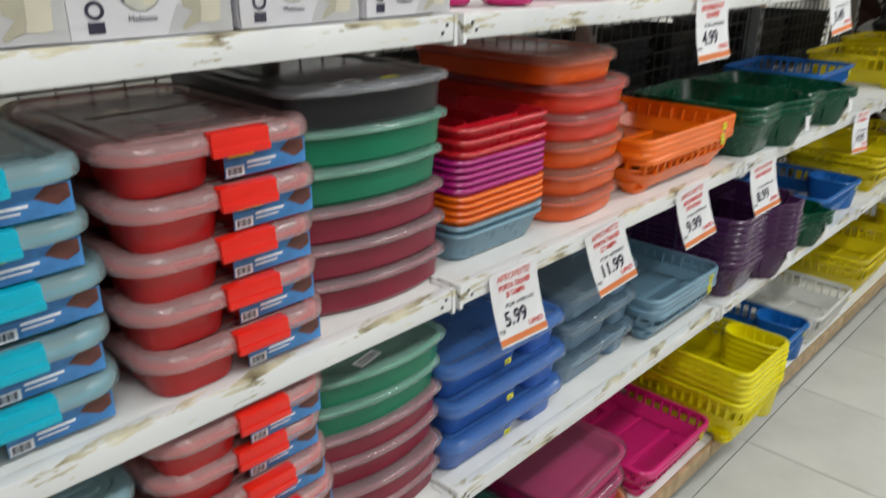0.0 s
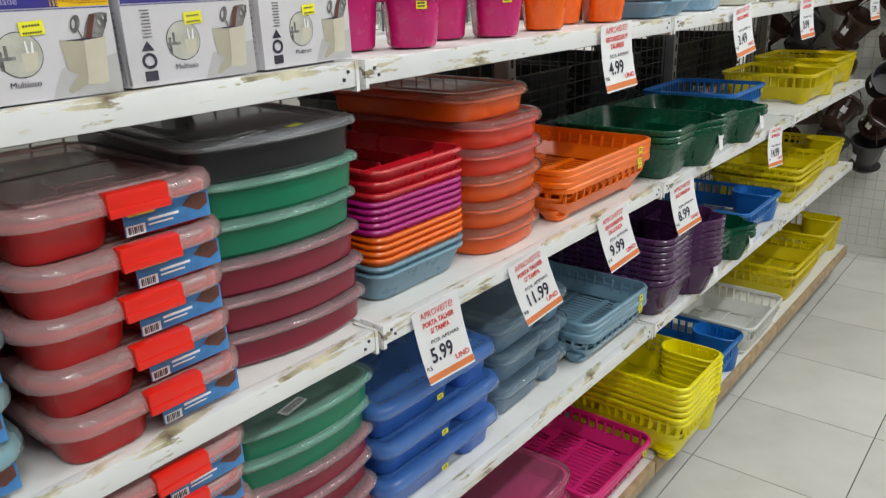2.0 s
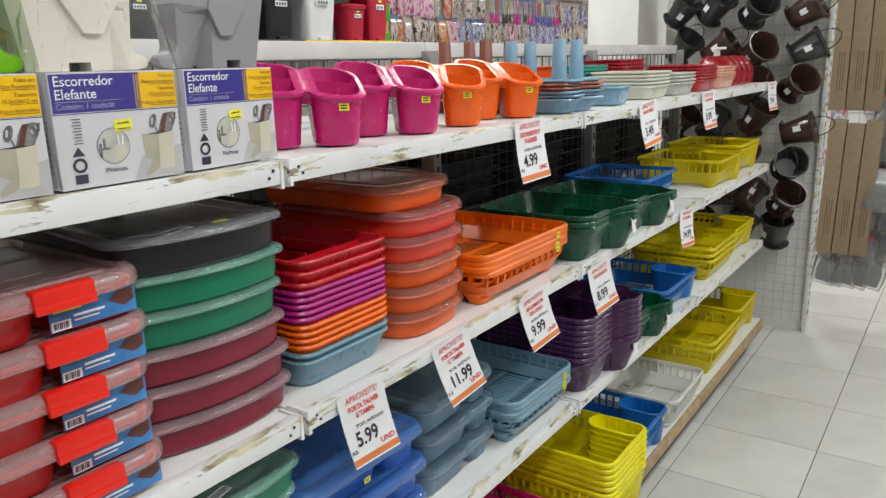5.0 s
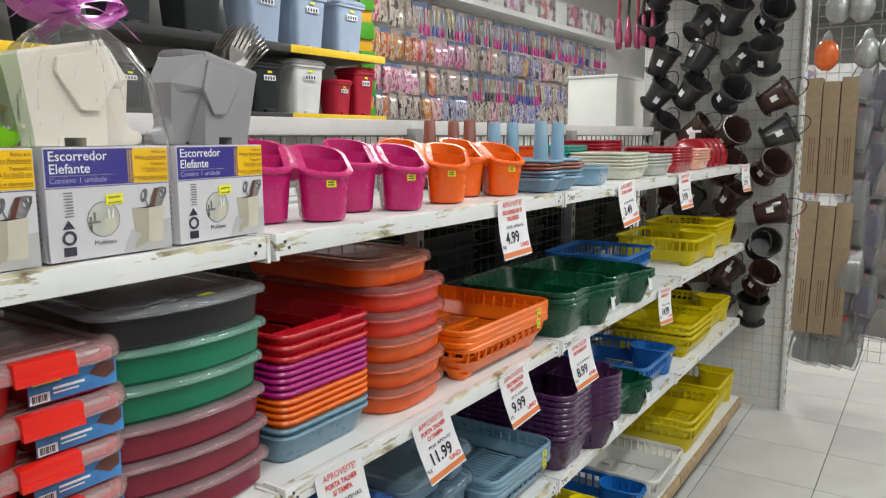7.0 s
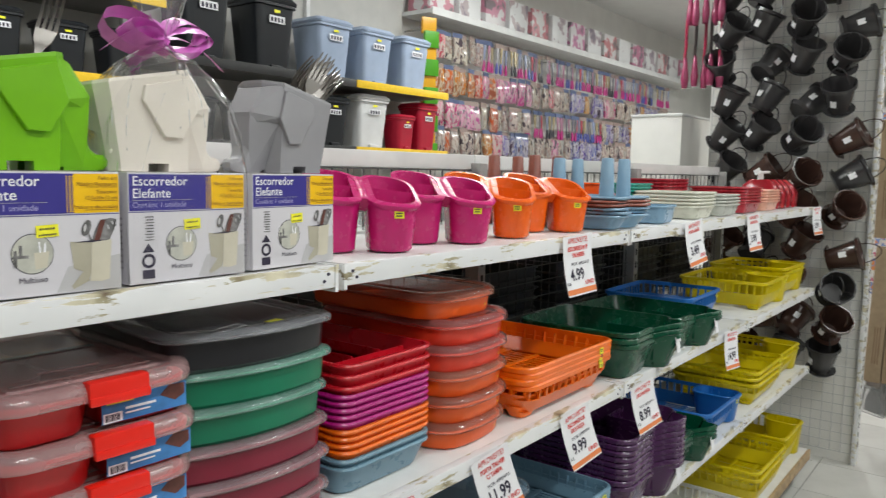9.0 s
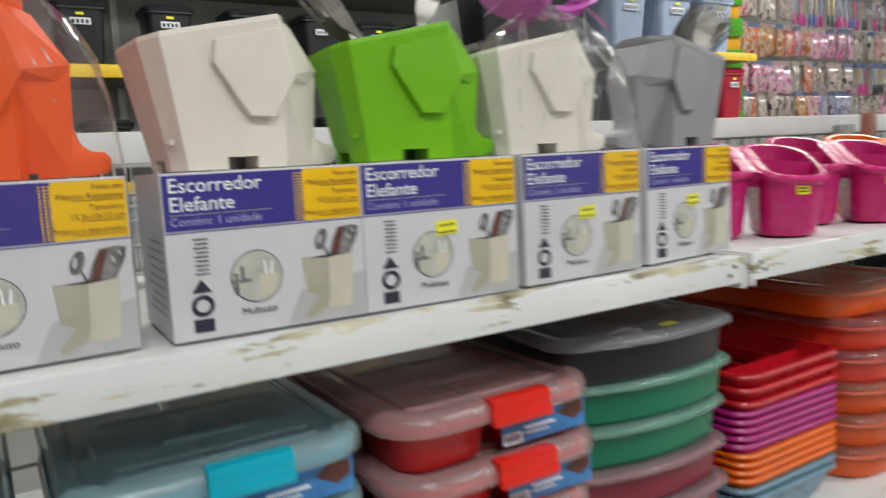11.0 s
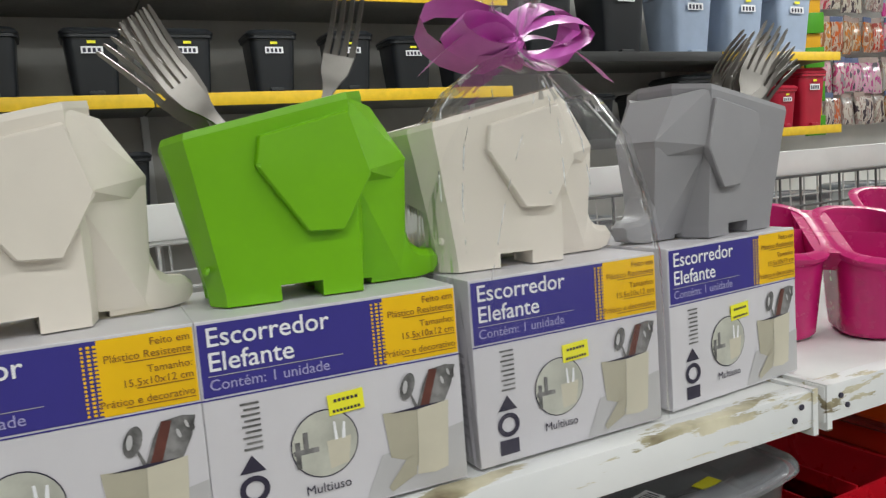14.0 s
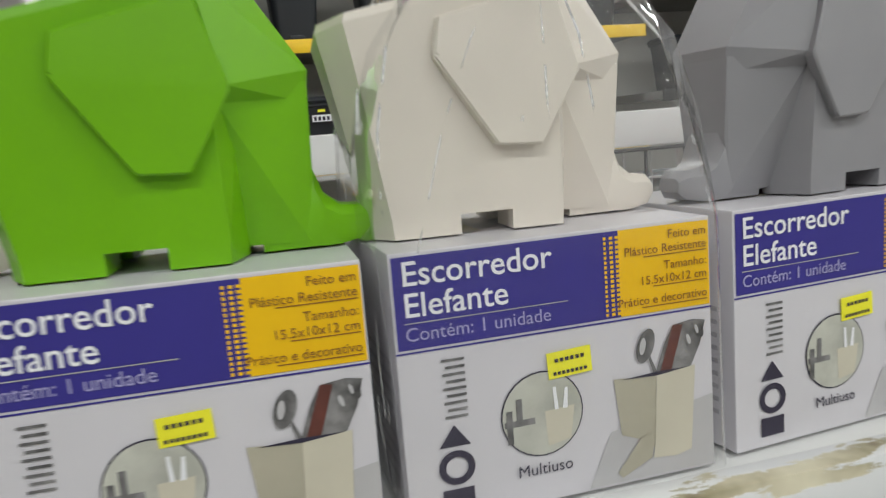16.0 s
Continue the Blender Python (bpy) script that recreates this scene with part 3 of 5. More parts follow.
def dish_rack(w, d, h, col, label, group, cup=True, slats=True, mark=True):
    """Dish drainer: low tub, ribbed upper wall, rolled rim, slatted floor and a cutlery cup at the front corner."""
    t = thing("dish_rack", pose(0, 0, 0), label, "dish rack", group)
    mat = plastic(col, 0.3)
    r = 0.035

    def ring(k, inset, z):
        return rr(w * k - 2 * inset, d * k - 2 * inset, max(r - inset, 0.004)), z
    bm = bmesh.new()
    loft(bm, [ring(0.84, 0, 0.012), ring(0.94, 0, h * 0.55), ring(0.94, 0.003, h * 0.55), ring(0.84, 0.0035, 0.014)], False, False)
    part("lower_wall", bm, mat, t)
    part("rim", loft(bmesh.new(), [ring(1, 0.008, h - 0.013), ring(1, 0.001, h - 0.012), ring(1, 0, h - 0.003), ring(1, 0.003, h), ring(1, 0.008, h), ring(1, 0.0095, h - 0.013), ring(1, 0.008, h - 0.013)], False, False), mat, t)
    n = 46
    rib = mesh("wall_rib", tube(bmesh.new(), [(0, 0, 0), (0, 0, h * 0.46 - 0.011)], 0.0042, 4), mat)
    lowp, topp = rr(w * 0.94 - 0.003, d * 0.94 - 0.003, r), rr(w - 0.018, d - 0.018, r)

    def along(pts, u):
        segs = [(Vector(pts[k]), Vector(pts[(k + 1) % len(pts)])) for k in range(len(pts))]
        total = sum((b - a).length for a, b in segs)
        s = u * total
        for a, b in segs:
            if s <= (b - a).length:
                return a.lerp(b, s / max((b - a).length, 1e-9))
            s -= (b - a).length
        return Vector(pts[0])
    for k in range(n):
        a, b = along(lowp, k / n), along(topp, k / n)
        way = Vector((b.x - a.x, b.y - a.y, h * 0.46 - 0.012))
        part("wall_rib", rib, mat, t, at=Matrix.Translation((a.x, a.y, h * 0.54)) @ way.to_track_quat("Z", "Y").to_matrix().to_4x4())
    slat = mesh("floor_slat", boxm(-0.0042, 0.0042, -d * 0.41, d * 0.41, 0.009, 0.0102), mat)
    if slats:
        for k in range(17):
            x = (k - 8) / 8 * w * 0.385
            part("floor_slat", slat, mat, t, at=pose(x, 0, 0))
        for y in (-0.2, 0.05, 0.28):
            part("floor_bar", boxm(-w * 0.405, w * 0.405, y * d - 0.006, y * d + 0.006, 0.0085, 0.013), mat, t)
    else:
        part("floor_plate", boxm(-w * 0.41, w * 0.41, -d * 0.41, d * 0.41, 0.009, 0.0102), mat, t)
    foot = mesh("foot", loft(bmesh.new(), [(rr(0.05, 0.04, 0.014, 3), 0.0), (rr(0.06, 0.05, 0.016, 3), 0.0125)]), mat)
    for sx in (-1, 1):
        for sy in (-1, 1):
            part("foot", foot, mat, t, at=pose(sx * w * 0.36, sy * d * 0.34, 0))
    if cup:
        bm = tray_bm(w * 0.32, d * 0.48, h * 1.0, 0.8, 0.05, 0.005, 0.002)
        part("cutlery_cup", bm, mat, t, at=pose(w * 0.34, -d * 0.28, 0.0))
    if mark:
        sticker(t, w * 0.3, -d / 2 - 0.0004, h * 0.8, 0.018, 0.012)
    return t


def lobed_rack(w, d, h, col, label, group):
    """Smooth-walled dish rack: its front swells into a cutlery cup beside a notch, and the rim dips there."""
    t = thing("dish_rack", pose(0, 0, 0), label, "dish rack", group)
    mat = plastic(col, 0.26)

    def outline(k, inset):
        base = rr(w * k - 2 * inset, d * k - 2 * inset, max(0.04 - inset, 0.006), 4)
        head, tail = base[:15], base[23:]
        x0, x1, yf = base[14][0], base[23][0], base[14][1]
        front = []
        for i in range(1, 30):
            x = x0 + (x1 - x0) * i / 30
            u = x / (w * k / 2)
            front.append((x, yf + 0.030 * math.exp(-((u - 0.12) / 0.10) ** 2) - 0.040 * math.exp(-((u - 0.58) / 0.26) ** 4)))
        return head + front + tail

    def dip(pts, z):
        return [z - (0.018 * math.exp(-((x / w - 0.06) / 0.09) ** 2) if y < 0 else 0) for x, y in pts]
    rings = []
    for k, inset, z, top in ((0.84, 0.004, 0.0, 0), (0.84, 0, 0.006, 0), (0.985, 0.0, h - 0.016, 1), (1, -0.004, h - 0.012, 1), (1, -0.005, h - 0.003, 1), (1, -0.002, h, 1), (1, 0.003, h, 1), (0.985, 0.004, h - 0.012, 1), (0.84, 0.003, 0.009, 0), (0.84, 0.008, 0.006, 0)):
        pts = outline(k, inset)
        rings.append((pts, dip(pts, z) if top else z))
    part("body", loft(bmesh.new(), rings), mat, t)
    part("cup_wall", boxm(w * 0.12, w * 0.123 + 0.002, -d * 0.46, -d * 0.05, 0.008, h * 0.8), mat, t)
    part("cup_wall", boxm(w * 0.123, w * 0.43, -d * 0.05, -d * 0.05 + 0.0025, 0.008, h * 0.8), mat, t)
    for j in range(9):
        part("floor_rib", boxm(-w * 0.38, w * 0.08, -0.002, 0.002, 0.006, 0.014), mat, t, at=pose(0, d * (-0.32 + 0.085 * j), 0))
    part("barcode_label", boxm(-0.013, 0.013, -0.0008, 0, -0.017, 0.017), PAPER, t, "white barcode label", smooth=False, at=pose(w * 0.27, -d * 0.485 - 0.0415, h * 0.62, -9, 0, 0))
    return t


def split_pot(col, label):
    """Cutlery holder of two joined cups with a sloping oval rim and a cross inside."""
    t = thing("cutlery_holder", pose(0, 0, 0), label, "cutlery holder", "cutlery holders on the shelf")
    mat = plastic(col, 0.26)
    top = lambda x, y=0.0: 0.106 - 0.10 * x + 0.36 * y

    def cup(cx, w0, d0):
        bm = bmesh.new()
        rings = []
        for k, inset, z in ((0.82, 0.003, 0.0), (0.82, 0.0, 0.004), (0.97, 0, None), (1.0, -0.003, -0.006), (1.0, -0.004, -0.002), (1.0, -0.001, 0.0), (0.97, 0.003, 0.0), (0.82, 0.003, 0.006)):
            pts = rr(w0 * k - 2 * inset, d0 * k - 2 * inset, 0.032, cx=cx)
            if z is None:
                zz = [top(x, y) - 0.012 for x, y in pts]
            elif z in (-0.006, -0.002) or (z == 0.0 and k > 0.9):
                zz = [top(x, y) + z for x, y in pts]
            else:
                zz = [z] * len(pts)
            rings.append((pts, zz))
        loft(bm, rings)
        part("cup", bm, mat, t)
        bm = bmesh.new()
        vs = [bm.verts.new(q) for q in ((cx - w0 * 0.45, -0.0012, top(cx - w0 * 0.45) - 0.001), (cx + w0 * 0.45, -0.0012, top(cx + w0 * 0.45) - 0.001), (cx + w0 * 0.36, -0.0012, 0.01), (cx - w0 * 0.36, -0.0012, 0.01))]
        f = bm.faces.new(vs)
        g = bmesh.ops.extrude_face_region(bm, geom=[f])
        bmesh.ops.translate(bm, vec=(0, 0.0024, 0), verts=[v for v in g["geom"] if isinstance(v, bmesh.types.BMVert)])
        part("divider", bm, mat, t)
    cup(-0.048, 0.088, 0.122)
    cup(0.048, 0.088, 0.122)
    bm = bmesh.new()
    loft(bm, [(rr(0.03, 0.05, 0.008, 3), [top(x, y) - 0.03 for x, y in rr(0.03, 0.05, 0.008, 3)]), (rr(0.036, 0.098, 0.008, 3), [top(x, y) - 0.001 for x, y in rr(0.036, 0.098, 0.008, 3)])])
    part("bridge", bm, mat, t)
    sticker(t, 0.055, -0.0585, 0.062, 0.016, 0.012)
    return t


def strip_bm(pts, th=0.0016):
    """A flat bar along points, each with its width."""
    bm = bmesh.new()
    rows = [[bm.verts.new((x + sx * w / 2, y + sy * th / 2, z)) for sx, sy in ((-1, -1), (1, -1), (1, 1), (-1, 1))] for x, y, z, w in pts]
    for a, b in zip(rows, rows[1:]):
        for j in range(4):
            bm.faces.new((a[j], a[(j + 1) % 4], b[(j + 1) % 4], b[j]))
    bm.faces.new(rows[0])
    bm.faces.new(rows[-1])
    return bm


HANDLE = mesh("fork", strip_bm([(0, 0, 0, 0.015), (0, 0.001, 0.03, 0.013), (0, 0.003, 0.085, 0.008), (0, 0.004, 0.116, 0.0065), (0, 0.006, 0.124, 0.011), (0, 0.008, 0.132, 0.019), (0, 0.009, 0.145, 0.0225)]), STEEL)
TINES = [mesh("tine", strip_bm([(x, 0.009, 0.1445, 0.0042), (x, 0.0085, 0.155, 0.0036), (x * 1.02, 0.006, 0.170, 0.0032), (x * 1.04, 0.001, 0.186, 0.0024), (x * 1.04, 0.0, 0.189, 0.001)]), STEEL) for x in (-0.0091, -0.003, 0.003, 0.0091)]


def fork(at, label):
    f = tagged(part("fork", HANDLE, STEEL, at=at), label, "fork", "forks")
    for me in TINES:
        part("tine", me, STEEL, f)
    return f


def elephant(col, at, label):
    """Faceted elephant-shaped cutlery drainer: tapered open body, raised ears, folded trunk."""
    t = thing("cutlery_drainer", at @ pose(-0.001, 0, 0) @ Matrix.Diagonal((0.985, 1, 1, 1)), label, "cutlery drainer", "elephant drainers on their boxes")
    mat = plastic(col, 0.42)
    # body: faceted tub, open at its sloping top
    foot = [(-0.056, -0.024), (-0.047, -0.038), (0.038, -0.038), (0.044, -0.016), (0.044, 0.016), (0.038, 0.038), (-0.047, 0.038), (-0.056, 0.024)]
    brim = [(-0.074, -0.030), (-0.062, -0.046), (0.036, -0.044), (0.052, -0.018), (0.052, 0.018), (0.036, 0.044), (-0.062, 0.046), (-0.074, 0.030)]
    slope = lambda x: 0.112 + 0.20 * (x + 0.012)
    mid = [(a[0] * 0.2 + b[0] * 0.8, a[1] * 0.2 + b[1] * 0.8) for a, b in zip(foot, brim)]
    inn = [(x * 0.93, y * 0.92) for x, y in brim]
    low = [(x * 0.9, y * 0.9) for x, y in foot]
    bm = bmesh.new()
    loft(bm, [(foot, 0.0095), (mid, [slope(x) * 0.8 for x, y in mid]), (brim, [slope(x) - 0.004 for x, y in brim]), ([(x * 0.985, y * 0.985) for x, y in brim], [slope(x) for x, y in brim]), (inn, [slope(x) for x, y in brim]), (low, 0.014)])
    bmesh.ops.bevel(bm, geom=[e for e in bm.edges if e.calc_face_angle(0) > 0.25], offset=0.0012, segments=1, affect="EDGES")
    part("body", bm, mat, t, smooth=False)
    # four feet flush with the walls, leaving notches below
    for plan in ([(-0.056, 0.024), (-0.047, 0.038), (-0.014, 0.038), (-0.014, 0.012), (-0.056, 0.012)], [(0.012, 0.038), (0.038, 0.038), (0.044, 0.016), (0.044, 0.010), (0.012, 0.010)]):
        for sy in (-1, 1):
            q = hull([(x * 0.985, sy * y * 0.985, 0) for x, y in plan] + [(x, sy * y, 0.0097) for x, y in plan])
            part("foot", q, mat, t, smooth=False)
    # head: brow and cheek facets in front of the body
    part("head", hull([(0.034, -0.0435, 0.1195), (0.034, 0.0435, 0.1195), (0.044, -0.0435, 0.074), (0.044, 0.0435, 0.074), (0.036, -0.030, 0.062), (0.036, 0.030, 0.062), (0.056, -0.022, 0.114), (0.056, 0.022, 0.114), (0.078, -0.021, 0.080), (0.078, 0.021, 0.080), (0.076, -0.017, 0.066), (0.076, 0.017, 0.066)]), mat, t, smooth=False)
    part("trunk_root", hull([(0.036, -0.038, 0.073), (0.036, 0.038, 0.073), (0.0772, -0.0205, 0.075), (0.0772, 0.0205, 0.075), (0.044, -0.015, 0.004), (0.044, 0.015, 0.004), (0.072, -0.0145, 0.003), (0.072, 0.0145, 0.003), (0.0757, -0.016, 0.034), (0.0757, 0.016, 0.034)]), mat, t, smooth=False)
    for sy in (-1, 1):
        y = sy * 0.0445
        pts = [(-0.025, 0.082), (-0.022, 0.099), (0.033, 0.1115), (0.0445, 0.073), (0.025, 0.040), (0.003, 0.041)]
        base = [(x, y * (0.86 + 0.0 * z), z) for x, z in pts]
        face = [(x + 0.002, sy * (0.0478 - 0.05 * max(0, 0.075 - z)), z - 0.0008) for x, z in pts]
        bm = hull(base + face)
        bmesh.ops.bevel(bm, geom=bm.edges[:], offset=0.001, segments=1, affect="EDGES")
        part("ear", bm, mat, t, smooth=False)
    bm = bmesh.new()
    prof = [(0.050, 0.036, 0.0155, 0.0), (0.0758, 0.036, 0.0158, 0.0005), (0.080, 0.024, 0.0148, 0.0), (0.087, 0.0185, 0.013, 0.0003), (0.0965, 0.0175, 0.0105, 0.002), (0.1005, 0.0135, 0.008, 0.006)]
    sec = [[bm.verts.new((x, sy * wy * k, z0 + (z1 - z0) * v)) for sy, k, v in ((-1, 0.85, 0), (1, 0.85, 0), (1, 1, 0.2), (1, 1, 0.75), (1, 0.7, 1), (-1, 0.7, 1), (-1, 1, 0.75), (-1, 1, 0.2))] for x, z1, wy, z0 in prof]
    for a, b in zip(sec, sec[1:]):
        for k in range(8):
            bm.faces.new((a[k], a[(k + 1) % 8], b[(k + 1) % 8], b[k]))
    bm.faces.new(sec[0])
    bm.faces.new(sec[-1])
    part("trunk", bm, mat, t)
    # small moulded peg on the rump
    part("peg", loft(bmesh.new(), [(rr(0.006, 0.006, 0.0029, 3), 0), (rr(0.004, 0.004, 0.0019, 3), 0.0015)]), mat, t, at=pose(-0.056, -0.032, 0.022, 0, -72, 30))
    return t


def product_box(w, d, h, at, turn_label):
    """Printed carton of a cutlery drainer."""
    t = thing("product_carton", at, turn_label, "product box", "cartons on the shelf")
    bm = boxm(-w / 2, w / 2, 0.0, d, 0, h, bevel=0.0008)
    part("carton", bm, BOXWHITE, t, "white glossy carton", smooth=False)
    y = 0.0
    X = lambda u: (u - 0.5) * w
    Z = lambda v: v * h
    bm = bmesh.new()
    rect(bm, X(0.008), X(0.69), Z(0.66), Z(0.985), y)
    part("blue_panel", bm, INDIGO, t, smooth=False)
    bm = bmesh.new()
    rect(bm, X(0.69), X(0.995), Z(0.66), Z(0.985), y)
    part("yellow_panel", bm, YELLOWINK, t, smooth=False)
    bm = bmesh.new()
    for r in range(17):
        for c in range(3):
            s = 0.0011 + 0.0004 * c
            cx, cz = X(0.645) + c * 0.0032, Z(0.675) + r * 0.00225
            rect(bm, cx - s * 0.6, cx + s * 0.6, cz - 0.0007, cz + 0.0007, y, 0.0007)
    part("dots", bm, YELLOWINK, t, smooth=False)
    bm = bmesh.new()
    rect(bm, X(0.0), X(1.0), Z(0.645), Z(0.6515), y)
    part("rule", bm, INDIGO, t, smooth=False)
    yy = y - 0.0009
    write(t, "Escorredor", 0.0152, WHITEINK, X(0.03), yy, Z(0.885), bold=0.00012)
    write(t, "Elefante", 0.0152, WHITEINK, X(0.03), yy, Z(0.775), bold=0.00012)
    write(t, "Contém: 1 unidade", 0.0088, LILACINK, X(0.03), yy, Z(0.69))
    bm = bmesh.new()
    rect(bm, X(0.03), X(0.52), Z(0.751), Z(0.7545), y, 0.0008)
    part("thin_rule", bm, PICGREY, t, smooth=False)
    for text, v in (("Feito em", 0.935), ("Plástico Resistente", 0.885), ("Tamanho:", 0.82), ("15.5x10x12 cm", 0.77), ("Prático e decorativo", 0.695)):
        write(t, text, 0.0058, BROWNINK, X(0.985), yy, Z(v), "RIGHT")
    for v, u0 in ((0.873, 0.77), (0.758, 0.80), (0.682, 0.76)):
        part("underline", rect(bmesh.new(), X(u0), X(0.985), Z(v), Z(v + 0.004), y, 0.0008), BROWNINK, t, smooth=False)
    write(t, "Multiuso", 0.0080, INK, X(0.42), yy, Z(0.115), "CENTER")
    # maker's mark as plain upright shapes
    part("maker_block", rect(bmesh.new(), X(0.10), X(0.195), Z(0.045), Z(0.125), y, 0.0006), INK, t, "dark upright maker's mark", smooth=False)
    bm = bmesh.new()
    ring_at = lambda r, i: (X(0.148) + r * 1.05 * math.cos(math.pi * i / 10), Z(0.205) + r * math.sin(math.pi * i / 10))
    for i in range(20):
        poly(bm, [ring_at(0.0082, i), ring_at(0.0082, i + 1), ring_at(0.0050, i + 1), ring_at(0.0050, i)], y, 0.0007)
    part("maker_ring", bm, INK, t, smooth=False)
    part("maker_wedge", poly(bmesh.new(), [(X(0.10), Z(0.285)), (X(0.195), Z(0.285)), (X(0.148), Z(0.365))], y, 0.0006), INK, t, smooth=False)
    for k in range(9):
        part("maker_bar", rect(bmesh.new(), X(0.125 + 0.01 * (k % 2)), X(0.193), Z(0.39 + 0.026 * k), Z(0.40 + 0.026 * k), y, 0.0006), STEELINK, t, smooth=False)
    # round vignette
    cx, cz, R = X(0.42), Z(0.345), 0.0205
    disc = lambda k: [(cx + k * math.cos(2 * math.pi * i / 28), cz + k * math.sin(2 * math.pi * i / 28)) for i in range(28)]
    part("vignette_ring", poly(bmesh.new(), disc(R), y, 0.0005), INK, t, smooth=False)
    part("vignette", poly(bmesh.new(), disc(R * 0.965), y, 0.0007), PICGREY, t, smooth=False)
    bm = bmesh.new()
    poly(bm, [(cx + 0.001, cz + 0.001), (cx + 0.016, cz + 0.002), (cx + 0.0135, cz - 0.014), (cx + 0.002, cz - 0.016)], y, 0.0009)
    part("vignette_cup", bm, CREAMINK, t, smooth=False)
    bm = bmesh.new()
    rect(bm, cx - 0.019, cx - 0.004, cz - 0.004, cz - 0.001, y, 0.0009)
    rect(bm, cx - 0.013, cx - 0.010, cz - 0.004, cz + 0.009, y, 0.001)
    rect(bm, cx - 0.018, cx - 0.015, cz - 0.012, cz + 0.004, y, 0.0011)
    part("vignette_tap", bm, STEELINK, t, smooth=False)
    bm = bmesh.new()
    poly(bm, [(cx + 0.006, cz + 0.001), (cx + 0.008, cz + 0.001), (cx + 0.007, cz + 0.012), (cx + 0.0055, cz + 0.012)], y, 0.001)
    poly(bm, [(cx + 0.010, cz + 0.001), (cx + 0.0125, cz + 0.001), (cx + 0.013, cz + 0.011), (cx + 0.0115, cz + 0.011)], y, 0.001)
    part("vignette_brush", bm, WHITEINK, t, smooth=False)
    # picture of a filled drainer on a pale table
    part("picture_table", poly(bmesh.new(), [(X(0.56), Z(0.012)), (X(0.997), Z(0.012)), (X(0.997), Z(0.30)), (X(0.64), Z(0.22))], y, 0.0004), TABLEINK, t, smooth=False)
    part("picture_rear", poly(bmesh.new(), [(X(0.655), Z(0.425)), (X(0.80), Z(0.412)), (X(0.79), Z(0.12)), (X(0.735), Z(0.17)), (X(0.675), Z(0.20))], y, 0.0006), SHADEINK, t, smooth=False)
    part("picture_flank", poly(bmesh.new(), [(X(0.80), Z(0.412)), (X(0.935), Z(0.428)), (X(0.915), Z(0.09)), (X(0.86), Z(0.075)), (X(0.78), Z(0.085)), (X(0.79), Z(0.16))], y, 0.0008), CREAMINK, t, smooth=False)
    part("picture_trunk", poly(bmesh.new(), [(X(0.785), Z(0.19)), (X(0.775), Z(0.09)), (X(0.67), Z(0.03)), (X(0.655), Z(0.055)), (X(0.735), Z(0.17))], y, 0.0011), SHADEINK, t, smooth=False)
    part("picture_cutlery", poly(bmesh.new(), [(X(0.795), Z(0.415)), (X(0.83), Z(0.53)), (X(0.86), Z(0.598)), (X(0.93), Z(0.61)), (X(0.975), Z(0.60)), (X(0.955), Z(0.51)), (X(0.92), Z(0.425))], y, 0.0007), STEELINK, t, smooth=False)
    part("picture_handle", poly(bmesh.new(), [(X(0.81), Z(0.416)), (X(0.85), Z(0.42)), (X(0.895), Z(0.595)), (X(0.862), Z(0.60))], y, 0.0009), BROWNPIC, t, smooth=False)
    part("picture_rim", poly(bmesh.new(), [(X(0.68), Z(0.419)), (X(0.80), Z(0.428)), (X(0.915), Z(0.426)), (X(0.80), Z(0.412))], y, 0.001), INK, t, smooth=False)
    for tx, tz, r0, lean in ((0.765, 0.535, 0.0066, 0.3), (0.92, 0.535, 0.0042, -0.5), (0.948, 0.57, 0.0036, -0.5)):
        oval = [(X(tx) + r0 * 0.72 * math.cos(math.pi * i / 9) + lean * r0 * math.sin(math.pi * i / 9), Z(tz) + r0 * 1.25 * math.sin(math.pi * i / 9)) for i in range(18)]
        part("picture_spoon", poly(bmesh.new(), oval, y, 0.001), STEELINK, t, smooth=False)
        part("picture_glint", poly(bmesh.new(), [(X(tx) + (a - X(tx)) * 0.34 - r0 * 0.25, Z(tz) + (c - Z(tz)) * 0.5) for a, c in oval], y, 0.0012), TABLEINK, t, smooth=False)
    part("picture_stem", poly(bmesh.new(), [(X(0.79), Z(0.418)), (X(0.805), Z(0.418)), (X(0.778), Z(0.50)), (X(0.77), Z(0.50))], y, 0.00095), STEELINK, t, smooth=False)
    # printed lid: faded picture on the top and grey lines on the side
    bm = bmesh.new()
    for x0, x1, y0, y1 in ((0.1, 0.35, 0.3, 0.55), (0.5, 0.9, 0.45, 0.8)):
        vs = [bm.verts.new((X(a), b * d, h + 0.0006)) for a, b in ((x0, y0), (x1, y0), (x1, y1), (x0, y1))]
        bm.faces.new(vs)
    part("top_print", bm, CREAMINK, t, smooth=False)
    bm = bmesh.new()
    for k in range(9):
        v = 0.14 + k * 0.055
        vs = [bm.verts.new((-w / 2 - 0.0005, d * a, h * b)) for a, b in ((0.1, v), (0.75 - 0.1 * (k % 3), v), (0.75 - 0.1 * (k % 3), v + 0.02), (0.1, v + 0.02))]
        bm.faces.new(vs)
    part("side_print", bm, BOXGREY, t, smooth=False)
    return t


